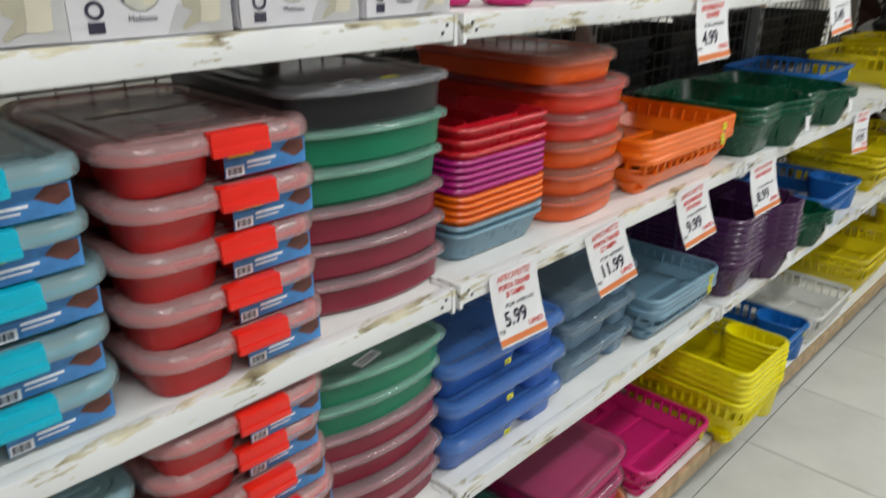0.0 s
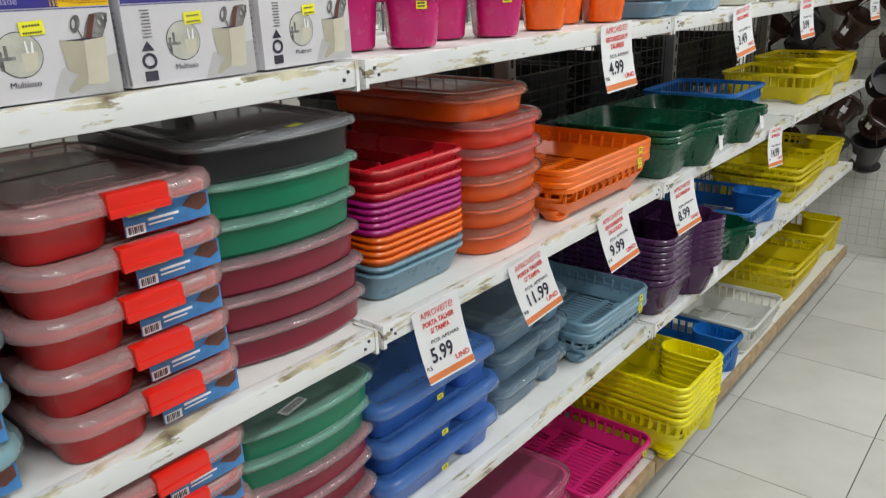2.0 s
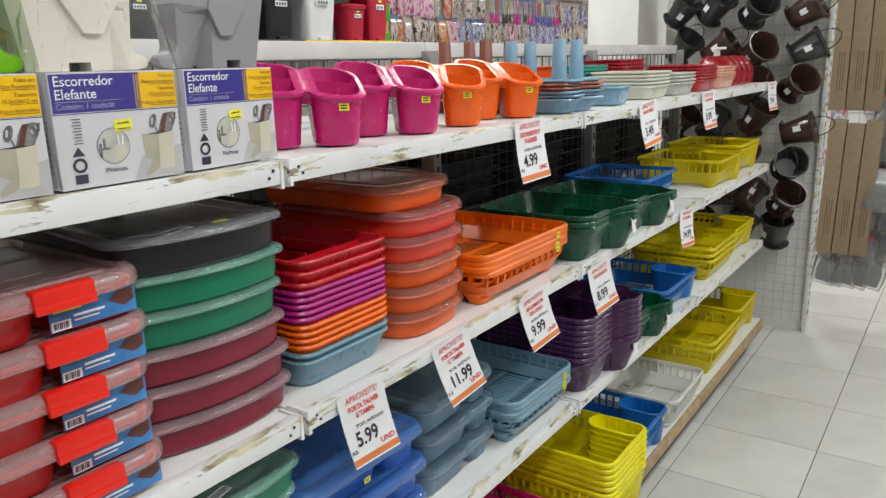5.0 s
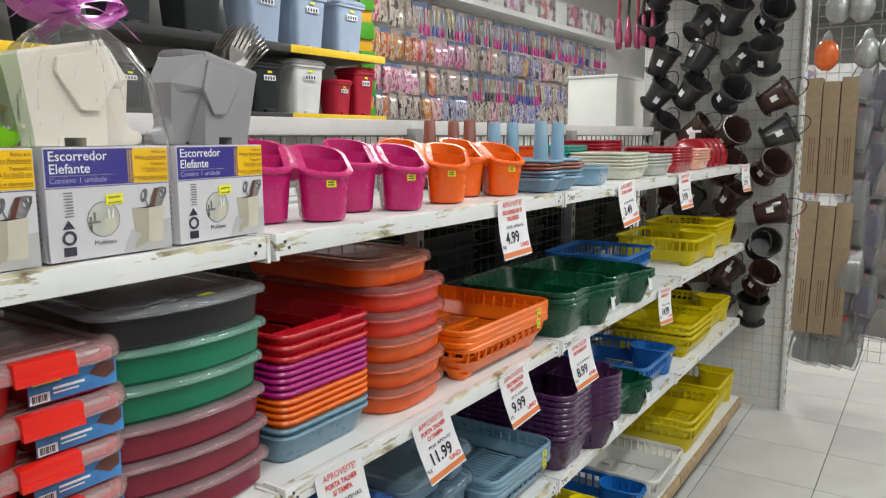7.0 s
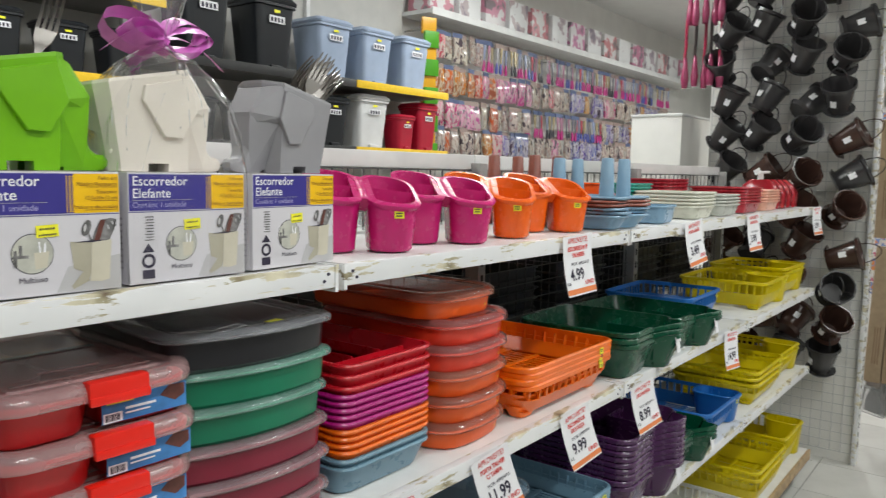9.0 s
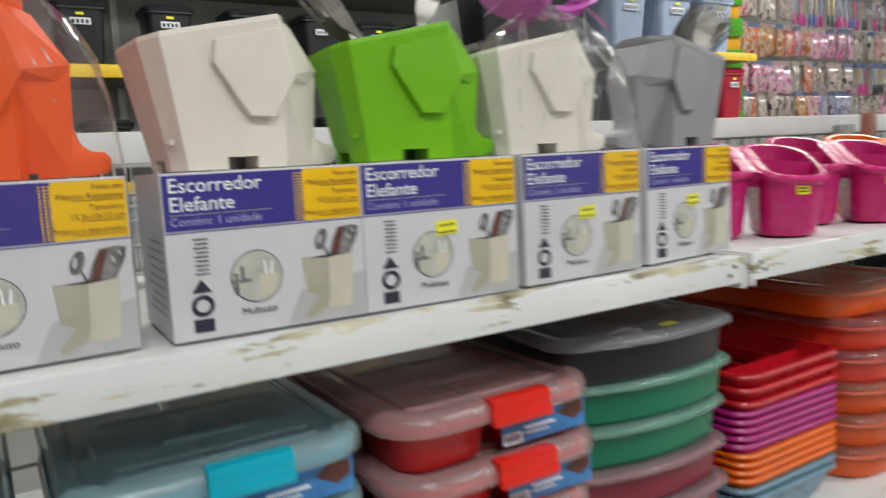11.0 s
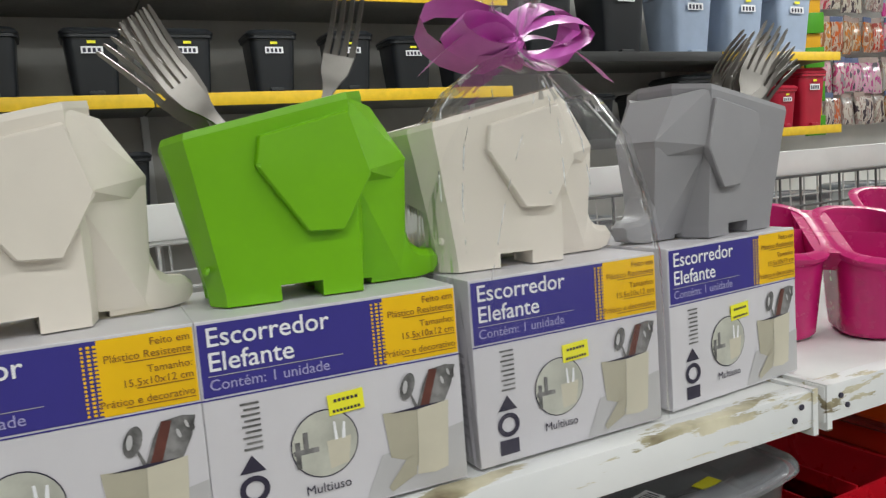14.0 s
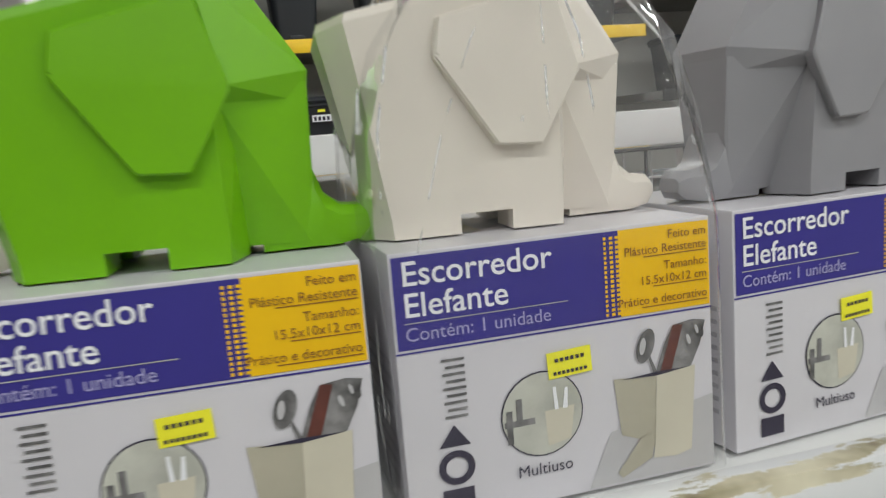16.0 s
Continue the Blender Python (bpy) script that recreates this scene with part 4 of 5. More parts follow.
def wrapping(at, w, d, hbox, label, seed):
    """Clear cellophane round a carton and drainer, gathered under a ribbon bow."""
    rnd = random.Random(seed)
    t = thing("cellophane_wrap", at, label, "gift wrap", "gift wraps")
    rings = []
    n = len(rr(1, 1, 0.2))
    prof = [(0.002, 1.03, 1.05, 0.006), (hbox * 0.5, 1.04, 1.06, 0.01), (hbox, 1.06, 1.08, 0.016), (hbox + 0.05, 1.04, 1.05, 0.03), (hbox + 0.085, 0.97, 1.0, 0.04), (hbox + 0.112, 0.80, 0.86, 0.045), (hbox + 0.132, 0.52, 0.6, 0.035), (hbox + 0.146, 0.22, 0.28, 0.02), (hbox + 0.153, 0.11, 0.15, 0.008), (hbox + 0.16, 0.12, 0.16, 0.008), (hbox + 0.18, 0.25, 0.30, 0.02), (hbox + 0.205, 0.36, 0.42, 0.02), (hbox + 0.23, 0.46, 0.5, 0.02)]
    for i, (z, kx, ky, r) in enumerate(prof):
        pts = rr(w * kx, d * ky, r)
        amp = 0.0004 if i < 3 else 0.0012 if i < 6 else 0.003
        out = []
        for k, (x, y) in enumerate(pts):
            f = 1 + (rnd.uniform(-1, 1) * amp / max(math.hypot(x, y), 0.01)) + (0.10 * math.sin(k * 2.1 + seed) if i > 5 else 0)
            out.append((x * f, y * f))
        rings.append((out, [z + (rnd.uniform(-0.012, 0.012) if i == len(prof) - 1 else 0) for _ in out]))
    part("film", loft(bmesh.new(), rings, False, False), CELLO, t, "creased clear cellophane")
    # folds running down from the gather over the shoulders, with glints painted white
    for k in range(15):
        col = rnd.randrange(n)
        i0, i1 = (3, 8) if k % 3 else (2, 6)
        pts = []
        for i in range(i0, i1):
            for u in (0.0, 0.5):
                a, b = rings[i], rings[i + 1]
                j = col
                x = a[0][j][0] * (1 - u) + b[0][j][0] * u
                y = a[0][j][1] * (1 - u) + b[0][j][1] * u
                z = a[1][j] * (1 - u) + b[1][j] * u
                pts.append((x * 1.004, y * 1.004, z))
        part("crease_glint", tube(bmesh.new(), pts, rnd.uniform(0.0003, 0.0008), 4), CREASE_GLINT, t)
    zb = hbox + 0.157
    for k, (ang, size, lift) in enumerate(((12, 0.068, 0.022), (168, 0.068, 0.02), (-18, 0.062, 0.012), (198, 0.06, 0.010), (75, 0.035, 0.02))):
        bm = bmesh.new()
        rows = []
        for j in range(13):
            a = 2 * math.pi * j / 12
            q = Vector((size * 0.5 * (1 - math.cos(a)), 0, lift * math.sin(a) + 0.35 * lift * (1 - math.cos(a))))
            rows.append([bm.verts.new(q + Vector((0, s * 0.011, s * 0.005))) for s in (-1, 1)])
        for a, b in zip(rows, rows[1:]):
            bm.faces.new((a[0], a[1], b[1], b[0]))
        part("ribbon_loop", bm, RIBBON, t, "shiny pink ribbon", at=pose(0, 0, zb, 0, 0, ang))
    for ang, drop in ((-12, 0.03), (192, 0.02)):
        bm = bmesh.new()
        rows = []
        for j in range(9):
            u = j / 8
            q = Vector((0.075 * u, 0.01 * math.sin(4 * u), 0.012 * math.sin(3.1 * u) - drop * u * u))
            rows.append([bm.verts.new(q + Vector((0, s * 0.008, s * 0.003))) for s in (-1, 1)])
        for a, b in zip(rows, rows[1:]):
            bm.faces.new((a[0], a[1], b[1], b[0]))
        part("ribbon_tail", bm, RIBBON, t, at=pose(0, 0, zb, 0, 0, ang))
    part("knot", loft(bmesh.new(), [(rr(0.014, 0.014, 0.006, 3), -0.008), (rr(0.022, 0.022, 0.01, 3), 0), (rr(0.014, 0.014, 0.006, 3), 0.008)]), RIBBON, t, at=pose(0, 0, zb))
    return t


def price_sign(at, lines, price, label, bend=10):
    t = thing("price_sign", at @ Matrix.Diagonal((1.22, 1.22, 1.22, 1)), label, "price sign", "price signs on the shelves")
    w, h = 0.074, 0.103
    bm = bmesh.new()
    rows = []
    curve = lambda z: -0.018 * (z / h) ** 2
    for k in range(7):
        z = -h * k / 6
        rows.append([bm.verts.new((x, curve(z), z)) for x in (-w / 2, w / 2)])
    for a, b in zip(rows, rows[1:]):
        bm.faces.new((a[0], a[1], b[1], b[0]))
    r = bmesh.ops.extrude_face_region(bm, geom=bm.faces[:])
    bmesh.ops.translate(bm, vec=(0, 0.0004, 0), verts=[v for v in r["geom"] if isinstance(v, bmesh.types.BMVert)])
    part("paper", bm, PAPER, t, "white paper card curling outwards")
    tilt = lambda z: math.degrees(math.atan2(2 * 0.018 * abs(z) / h, h))

    def put(text, size, mat, x, z, align="CENTER", bold=0.0, sq=1.0):
        ob = part("lettering", lettering(text, size, mat, align, bold), mat, t)
        ob.matrix_basis = pose(x, curve(z) - 0.0011, z, 90 - tilt(z), 0, 0) @ Matrix.Diagonal((sq, 1, 1, 1))
    put("APROVEITE!", 0.0135, REDINK, 0, -0.0135, sq=0.72)
    for k, ln in enumerate(lines):
        put(ln, 0.0105, REDINK, 0, -0.0265 - 0.0115 * k, bold=0.0003, sq=0.66)
    put("POR APENAS", 0.0078, INK, 0.004, -0.052)
    put("R$", 0.008, INK, -0.031, -0.084)
    put(price, 0.0285, INK, -0.024, -0.077, "LEFT", 0.0006, 0.72)
    put("UND", 0.0105, REDINK, 0.022, -0.087, bold=0.0002)
    bm = bmesh.new()
    z0, z1 = -0.1, -0.0915
    vs = [bm.verts.new((x, curve(z) - 0.0008, z)) for x, z in ((-w / 2, z0), (w / 2, z0), (w / 2, z1), (-w / 2, z1))]
    bm.faces.new(vs)
    part("stripe", bm, ORANGEINK, t, smooth=False)
    return t


# ---- first shelf: cartons, drainers, wraps, holders ----
S1, S2, S3 = SHELF[1], SHELF[2], SHELF[3]
BW, BD, BH = 0.157, 0.12, 0.126
CARTONS = [(-0.731, 0.020, 1), (-0.553, 0.010, -2), (-0.396, 0.004, -2), (-0.227, 0.006, 0.5), (-0.054, 0.018, 5)]
for x, y, a in CARTONS:
    bx = product_box(BW, BD, BH, pose(x, y, S1 + 0.001, 0, 0, a), "white, blue and yellow printed carton standing on the shelf edge")
    if x > -0.5:
        st = part("shop_sticker", boxm(-0.011, 0.011, -0.0013, -0.0009, -0.0062, 0.0062), STICKER, bx, "yellow shop sticker", smooth=False, at=pose(0.002, 0, 0.066, 0, -3, 0))
        bm = bmesh.new()
        for k in range(6):
            rect(bm, -0.0075 + 0.0026 * k, -0.0058 + 0.0026 * k, 0.0014, 0.0032, -0.0014)
        for k in range(8):
            rect(bm, -0.0088 + 0.0022 * k, -0.0073 + 0.0022 * k, -0.0046, -0.003, -0.0014)
        part("sticker_print", bm, INK, st, smooth=False)
TOP = S1 + BH + 0.002
GREEN, CREAM, GREY, ORANGE = (0.17, 0.47, 0.0), (0.76, 0.70, 0.62), (0.30, 0.295, 0.31), (0.85, 0.10, 0.01)
elephant(ORANGE, pose(-0.752, 0.072, TOP, 0, 0, -2), "orange elephant-shaped plastic cutlery drainer wrapped on its carton")
elephant(CREAM, pose(-0.562, 0.073, TOP, 0, 0, 5), "cream elephant-shaped plastic cutlery drainer on its carton")
elephant(GREEN, pose(-0.401, 0.066, TOP, 0, 0, -5), "lime green elephant-shaped drainer holding steel forks")
elephant(CREAM, pose(-0.246, 0.07, TOP, 0, 0, -4), "cream elephant-shaped drainer inside clear gift wrap")
elephant(GREY, pose(-0.040, 0.070, TOP, 0, 0, 187), "grey elephant-shaped drainer holding a bunch of forks")
wrapping(pose(-0.735, 0.072, S1 + 0.002, 0, 0, 1), BW, 0.125, BH, "clear cellophane gift wrap with a pink ribbon bow", 3)
wrapping(pose(-0.228, 0.061, S1 + 0.002, 0, 0, 0.5), BW, 0.125, BH, "clear cellophane gift wrap with a pink ribbon bow", 8)
for fx, fy, ry, spin in ((-0.372, 0.052, -36, 25), (-0.370, 0.062, -42, -30), (-0.376, 0.072, -33, 10), (-0.402, 0.078, 19, -35)):
    fork(pose(fx, fy, TOP + 0.018, 0, ry, 0) @ pose(0, 0, 0, 0, 0, spin), "stainless steel fork standing in the green drainer")
for k in range(9):
    fork(pose(-0.070 + 0.003 * (k % 3), 0.046 + 0.0055 * k, TOP + 0.016, 0, 34 + 1.5 * ((k * 4) % 9), 0) @ pose(0, 0, 0, 0, 0, 17 * (k % 4) - 30), "stainless steel fork standing in the grey drainer")

MAGENTA, ORG = (0.56, 0.012, 0.16), (0.86, 0.13, 0.004)
stack(split_pot(MAGENTA, "magenta plastic cutlery holder with two joined cups"), [pose(0.165, 0.105, S1 + 0.001, 0, 0, -38), pose(0.388, 0.105, S1 + 0.001, 0, 0, -40)])
stack(split_pot(ORG, "orange plastic cutlery holder with two joined cups"), [pose(0.568, 0.12, S1 + 0.001, 0, 0, -52), pose(0.80, 0.115, S1 + 0.001, 0, 0, -40)])


def tower_rack(col, label):
    """Drainer base with four upright tapered posts."""
    t = thing("cup_drainer", pose(0, 0, 0), label, "drainer", "cup drainers")
    mat = plastic(col, 0.32)
    part("base", tray_bm(0.22, 0.25, 0.035, 0.8, 0.03, 0.01, 0.003, wave=0.02), mat, t)
    for sx in (-1, 1):
        for sy in (-1, 1):
            part("post", loft(bmesh.new(), [(rr(0.04, 0.04, 0.019, 4), 0.003), (rr(0.03, 0.03, 0.0145, 4), 0.125), (rr(0.024, 0.024, 0.011, 4), 0.129)]), mat, t, at=pose(sx * 0.055, sy * 0.065, 0))
    return t


def wavy_base(col, label):
    t = thing("cup_drainer", pose(0, 0, 0), label, "drainer", "cup drainers")
    part("base", tray_bm(0.22, 0.25, 0.035, 0.8, 0.03, 0.01, 0.003, wave=0.02), plastic(col, 0.32), t)
    return t


BROWN, POWDER = (0.26, 0.075, 0.05), (0.21, 0.36, 0.50)
stack(wavy_base(POWDER, "powder blue plastic drainer base nested in a stack"), [pose(1.02, 0.11, S1 + 0.001 + 0.009 * k, 0, 0, 6 * (k % 2)) for k in range(3)])
stack(wavy_base(BROWN, "brown plastic drainer base nested in a stack"), [pose(1.02, 0.11, S1 + 0.028 + 0.009 * k, 0, 0, -4) for k in range(2)])
stack(tower_rack(POWDER, "powder blue plastic drainer with four upright posts"), [pose(1.02, 0.11, S1 + 0.046, 0, 0, 3)])
stack(tower_rack(BROWN, "brown plastic drainer with four upright posts"), [pose(0.99, 0.29, S1 + 0.052, 0, 0, -3)])
stack(wavy_base(BROWN, "brown plastic drainer base nested in a stack"), [pose(0.99, 0.29, S1 + 0.001 + 0.017 * k, 0, 0, 0) for k in range(3)])
stack(cutlery_tray(0.16, 0.18, 0.05, POWDER, "small powder blue plastic tray", "small trays on the top shelf"), [pose(1.32, 0.10, S1 + 0.001, 0, 0, 8)])
stack(cutlery_tray(0.2, 0.22, 0.04, (0.62, 0.62, 0.52), "white plastic tray in a nested stack", "small trays on the top shelf"), pile(1.66, 0.13, S1 + 0.001, 5, 0.011, 0.002))
stack(cutlery_tray(0.2, 0.22, 0.04, (0.5, 0.51, 0.46), "pale grey plastic tray in a nested stack", "small trays on the top shelf"), pile(1.93, 0.13, S1 + 0.001, 4, 0.011, 0.002))
stack(cutlery_tray(0.24, 0.22, 0.04, (0.42, 0.015, 0.03), "dark red plastic tray in a nested stack", "small trays on the top shelf"), pile(2.22, 0.14, S1 + 0.001, 6, 0.011, 0.002))
stack(cutlery_tray(0.22, 0.22, 0.04, (0.8, 0.42, 0.3), "peach plastic tray in a nested stack", "small trays on the top shelf"), pile(2.5, 0.14, S1 + 0.001, 5, 0.011, 0.002))
stack(cutlery_tray(0.24, 0.2, 0.05, (0.40, 0.015, 0.03), "dark red plastic tray in a nested stack", "small trays on the top shelf"), pile(1.96, 0.33, S1 + 0.001, 7, 0.012, 0.002))
stack(cutlery_tray(0.2, 0.18, 0.04, (0.02, 0.32, 0.25), "teal plastic tray in a nested stack", "small trays on the top shelf"), pile(1.66, 0.33, S1 + 0.001, 7, 0.011, 0.002))
stack(cutlery_tray(0.15, 0.16, 0.06, (0.8, 0.09, 0.01), "orange plastic tray leaning on a stack", "small trays on the top shelf"), [pose(1.36, 0.3, S1 + 0.03, 0, 18, 10)])
for k in range(4):
    t = thing("sink_set", pose(2.72 + 0.095 * k, 0.15, S1 + 0.001), "glossy dark red sink caddy with a white top", "sink caddy", "sink caddies")
    bm = loft(bmesh.new(), [(rr(0.085, 0.17, 0.02), 0), (rr(0.087, 0.175, 0.02), 0.06), (rr(0.08, 0.14, 0.03), 0.1), (rr(0.06, 0.08, 0.025), 0.125)])
    part("body", bm, plastic((0.33, 0.01, 0.02), 0.15), t)
    if k == 0:
        for j in range(3):
            part("pump", tube(bmesh.new(), [(0, 0, 0.12), (0, 0, 0.15), (0, -0.03, 0.153)], 0.006, 6), plain("white_pump", (0.8, 0.8, 0.8), 0.4), t, at=pose(0.03 * (j - 1), 0, 0.004))

# ---- second shelf ----
TEAL, TEALLID = (0.0, 0.24, 0.36), (0.58, 0.86, 0.93)
RED, REDLID = (0.50, 0.01, 0.012), (0.97, 0.58, 0.58)
tealbox = clip_box(0.248, 0.36, TEAL, TEALLID, (0.0, 0.42, 0.58), "teal clip-lock organiser box with a frosted lid", "clip boxes stacked")
stack(tealbox, pile(-0.592, 0.19, S2 + 0.001, 5, 0.057, 0.006, 0, 4) + pile(-0.60, 0.19, S3 + 0.001, 5, 0.057, 0.006, 0, 5) + pile(-0.87, 0.19, S2 + 0.001, 5, 0.057, 0.004, 0, 6))
redbox = clip_box(0.248, 0.36, RED, REDLID, (0.82, 0.02, 0.01), "red clip-lock organiser box with a frosted pink lid", "clip boxes stacked")
stack(redbox, pile(-0.338, 0.172, S2 + 0.001, 5, 0.057, 0.005, 0, 7) + pile(-0.345, 0.172, S3 + 0.001, 6, 0.055, 0.006, 0, 8))

WINE, WINELID, EMERALD, EMERLID = (0.22, 0.006, 0.03), (0.80, 0.60, 0.64), (0.0, 0.17, 0.085), (0.50, 0.86, 0.74)
wine = lidded_tub(0.262, 0.34, 0.0515, WINE, WINELID, "wine red food box with a bowed front and frosted lid", "bowed food boxes stacked", bow=0.026, r=0.02, lid_h=0.010, mark=False)
emer = lidded_tub(0.262, 0.34, 0.0515, EMERALD, EMERLID, "emerald green food box with a bowed front and frosted lid", "bowed food boxes stacked", bow=0.026, r=0.02, lid_h=0.010, mark=False)
black = lidded_tub(0.268, 0.36, 0.0535, (0.012, 0.012, 0.015), (0.62, 0.63, 0.68), "black food box with a bowed front and smoky lid", "bowed food boxes stacked", bow=0.026, r=0.02, lid_h=0.010, mark=False)
stack(wine, pile(-0.088, 0.208, S2 + 0.001, 3, 0.0515, 0.006, -5, 11) + pile(-0.103, 0.203, S3 + 0.001, 4, 0.0475, 0.006, -3, 12))
stack(emer, pile(-0.090, 0.208, S2 + 0.1555, 2, 0.0515, 0.005, -5, 13) + pile(-0.10, 0.203, S3 + 0.191, 2, 0.0475, 0.005, -3, 14))
stack(black, [pose(-0.098, 0.205, S2 + 0.2585, 0, 0, -5)])
for px, py, pz in ((-0.155, 0.030, S2 + 0.2585 + 0.0526), (-0.13, 0.04, S3 + 0.2905)):
    lab = part("barcode_label", boxm(-0.024, 0.024, -0.009, 0.009, 0, 0.0008), PAPER, at=pose(px, py, pz, 0, 0, 14), smooth=False)
    tagged(lab, "white barcode label stuck on a lid", "label", "lid labels")
    bm = bmesh.new()
    for k in range(14):
        vs = [bm.verts.new(q) for q in ((-0.02 + k * 0.003, -0.006, 0.0011), (-0.0188 + k * 0.003 + 0.0006 * (k % 2), -0.006, 0.0011), (-0.0188 + k * 0.003 + 0.0006 * (k % 2), 0.005, 0.0011), (-0.02 + k * 0.003, 0.005, 0.0011))]
        bm.faces.new(vs)
    part("bars", bm, INK, lab, smooth=False)

spot = part("price_label", boxm(-0.012, 0.012, -0.006, 0.006, 0, 0.0008), STICKER, at=pose(-0.086, 0.026, S2 + 0.2585 + 0.0526, 0, 0, 12), smooth=False)
tagged(spot, "small yellow price label stuck on a lid", "label", "lid labels")

ZT = S2 + 0.001
GB = (0.16, 0.29, 0.38)
tr = lambda col, word: cutlery_tray(0.228, 0.33, 0.05, col, word + " plastic cutlery tray nested in a stack", "cutlery trays in the stack")
stack(tr(GB, "grey-blue"), [pose(0.163, 0.192, ZT + z, 0, 0, 0) for z in (0, 0.013)])
stack(tr((0.85, 0.15, 0.005), "orange"), [pose(0.163, 0.192, ZT + 0.027 + 0.0113 * k, 0, 0, 0.5) for k in range(4)])
stack(tr((0.45, 0.01, 0.20), "purple-pink"), [pose(0.163, 0.192, ZT + 0.074 + 0.011 * k, 0, 0, -0.5) for k in range(5)])
stack(tr((0.55, 0.008, 0.02), "crimson"), [pose(0.163, 0.19, ZT + z, 0, 0, 1) for z in (0.131, 0.149, 0.167)])
orl = lidded_tub(0.225, 0.36, 0.0495, (0.85, 0.12, 0.01), (0.97, 0.38, 0.27), "orange food box with a glossy translucent lid", "lidded orange boxes", bow=0.015, r=0.05, lid_h=0.016)
stack(orl, pile(0.418, 0.208, ZT, 3, 0.0495, 0.004, 2, 21))
orl2 = lidded_tub(0.225, 0.36, 0.0495, (0.78, 0.05, 0.02), (0.95, 0.33, 0.31), "red-orange food box with a glossy translucent lid", "lidded orange boxes", bow=0.015, r=0.05, lid_h=0.016)
stack(orl2, pile(0.414, 0.208, ZT + 0.1485, 2, 0.0495, 0.004, 1, 22))
copy_thing(orl, pose(0.400, 0.225, ZT + 0.0495 * 5, 0, 0, -1))


def racks(x0, x1, y0, y1, z, n, pitch, h, col, word, cup=True, turn=0.0, seed=2, tip=0.0):
    t = lobed_rack(x1 - x0, y1 - y0, h, col, word + " plastic dish rack with a smooth wall and cutlery cup", word + " racks") if col in (DKGREEN, PURPLE) else dish_rack(x1 - x0, y1 - y0, h, col, word + " plastic dish rack with slots and a cutlery cup" if cup else word + " plastic dish rack with a slotted wall", word + " racks", cup)
    rnd = random.Random(seed)
    return stack(t, [pose((x0 + x1) / 2 + rnd.uniform(-0.003, 0.003), (y0 + y1) / 2, z + 0.001 + pitch * k + tip, 0, 0, turn + rnd.uniform(-0.6, 0.6)) for k in range(n)])


DKGREEN, BLUE, YEL, PURPLE, DRAB = (0.0, 0.065, 0.03), (0.01, 0.14, 0.47), (0.64, 0.51, 0.0), (0.058, 0.013, 0.068), (0.17, 0.30, 0.40)
racks(0.545, 0.955, -0.005, 0.36, S2, 4, 0.0125, 0.08, (0.87, 0.16, 0.003), "orange", False)
racks(0.975, 1.285, -0.03, 0.30, S2, 3, 0.015, 0.095, DKGREEN, "dark green", True, 2)
racks(1.335, 1.63, -0.02, 0.32, S2, 2, 0.015, 0.095, DKGREEN, "dark green", True, -2)
racks(1.72, 2.09, 0.09, 0.41, S2, 1, 0.015, 0.105, BLUE, "blue", False, 1)
racks(2.28, 2.66, -0.01, 0.34, S2, 1, 0.015, 0.11, YEL, "yellow", True, 0)
racks(2.72, 3.08, 0.02, 0.36, S2, 2, 0.02, 0.105, YEL, "yellow", True, 0)

# ---- third shelf ----
blu = lidded_tub(0.335, 0.30, 0.072, (0.03, 0.13, 0.52), (0.08, 0.22, 0.62), "cornflower blue food box with three compartments and lid", "blue food boxes", r=0.035, cups=True, lid_h=0.02, lid_haze=0.6)
stack(blu, pile(0.178, 0.155, S3 + 0.001, 3, 0.072, 0.004, 0, 31))
gry = lidded_tub(0.29, 0.30, 0.072, (0.13, 0.22, 0.32), (0.22, 0.33, 0.43), "slate blue food box with compartments and translucent lid", "slate food boxes", r=0.04, cups=True, lid_h=0.018, lid_haze=0.42, mark=False)
stack(gry, pile(0.51, 0.18, S3 + 0.001, 3, 0.072, 0.005, 2, 32))
racks(0.665, 0.985, -0.005, 0.36, S3, 4, 0.0125, 0.075, DRAB, "grey-blue", False)
racks(0.99, 1.345, -0.03, 0.32, S3, 9, 0.0155, 0.10, PURPLE, "dark purple", True, 1)
racks(1.385, 1.645, -0.02, 0.32, S3, 3, 0.015, 0.09, DKGREEN, "dark green", True, -1)
racks(1.72, 2.10, 0.0, 0.36, S3, 1, 0.015, 0.10, BLUE, "blue", True, 0)
racks(2.25, 2.66, -0.01, 0.34, S3, 3, 0.024, 0.09, YEL, "yellow", False, 0)
racks(2.72, 3.08, 0.02, 0.36, S3, 2, 0.02, 0.10, YEL, "yellow", True, 0)

# ---- base shelf ----
pnk = lidded_tub(0.30, 0.30, 0.062, (0.50, 0.02, 0.14), (0.68, 0.16, 0.34), "pink food box with a glossy translucent lid", "pink food boxes", r=0.05, lid_h=0.018, mark=False)
stack(pnk, pile(0.455, 0.13, BASE_Z + 0.058, 2, 0.064, 0.006, 3, 41))
ob0 = lidded_tub(0.29, 0.30, 0.056, (0.8, 0.15, 0.02), (0.8, 0.3, 0.15), "orange food box with a translucent lid", "orange food boxes", r=0.05, mark=False)
stack(ob0, [pose(0.465, 0.12, BASE_Z + 0.001)])
em3 = lidded_tub(0.26, 0.30, 0.07, (0.0, 0.12, 0.09), (0.03, 0.24, 0.2), "dark teal food box with a lid", "teal food boxes", r=0.04, mark=False)
stack(em3, pile(0.17, 0.13, BASE_Z + 0.001, 2, 0.07, 0.004))
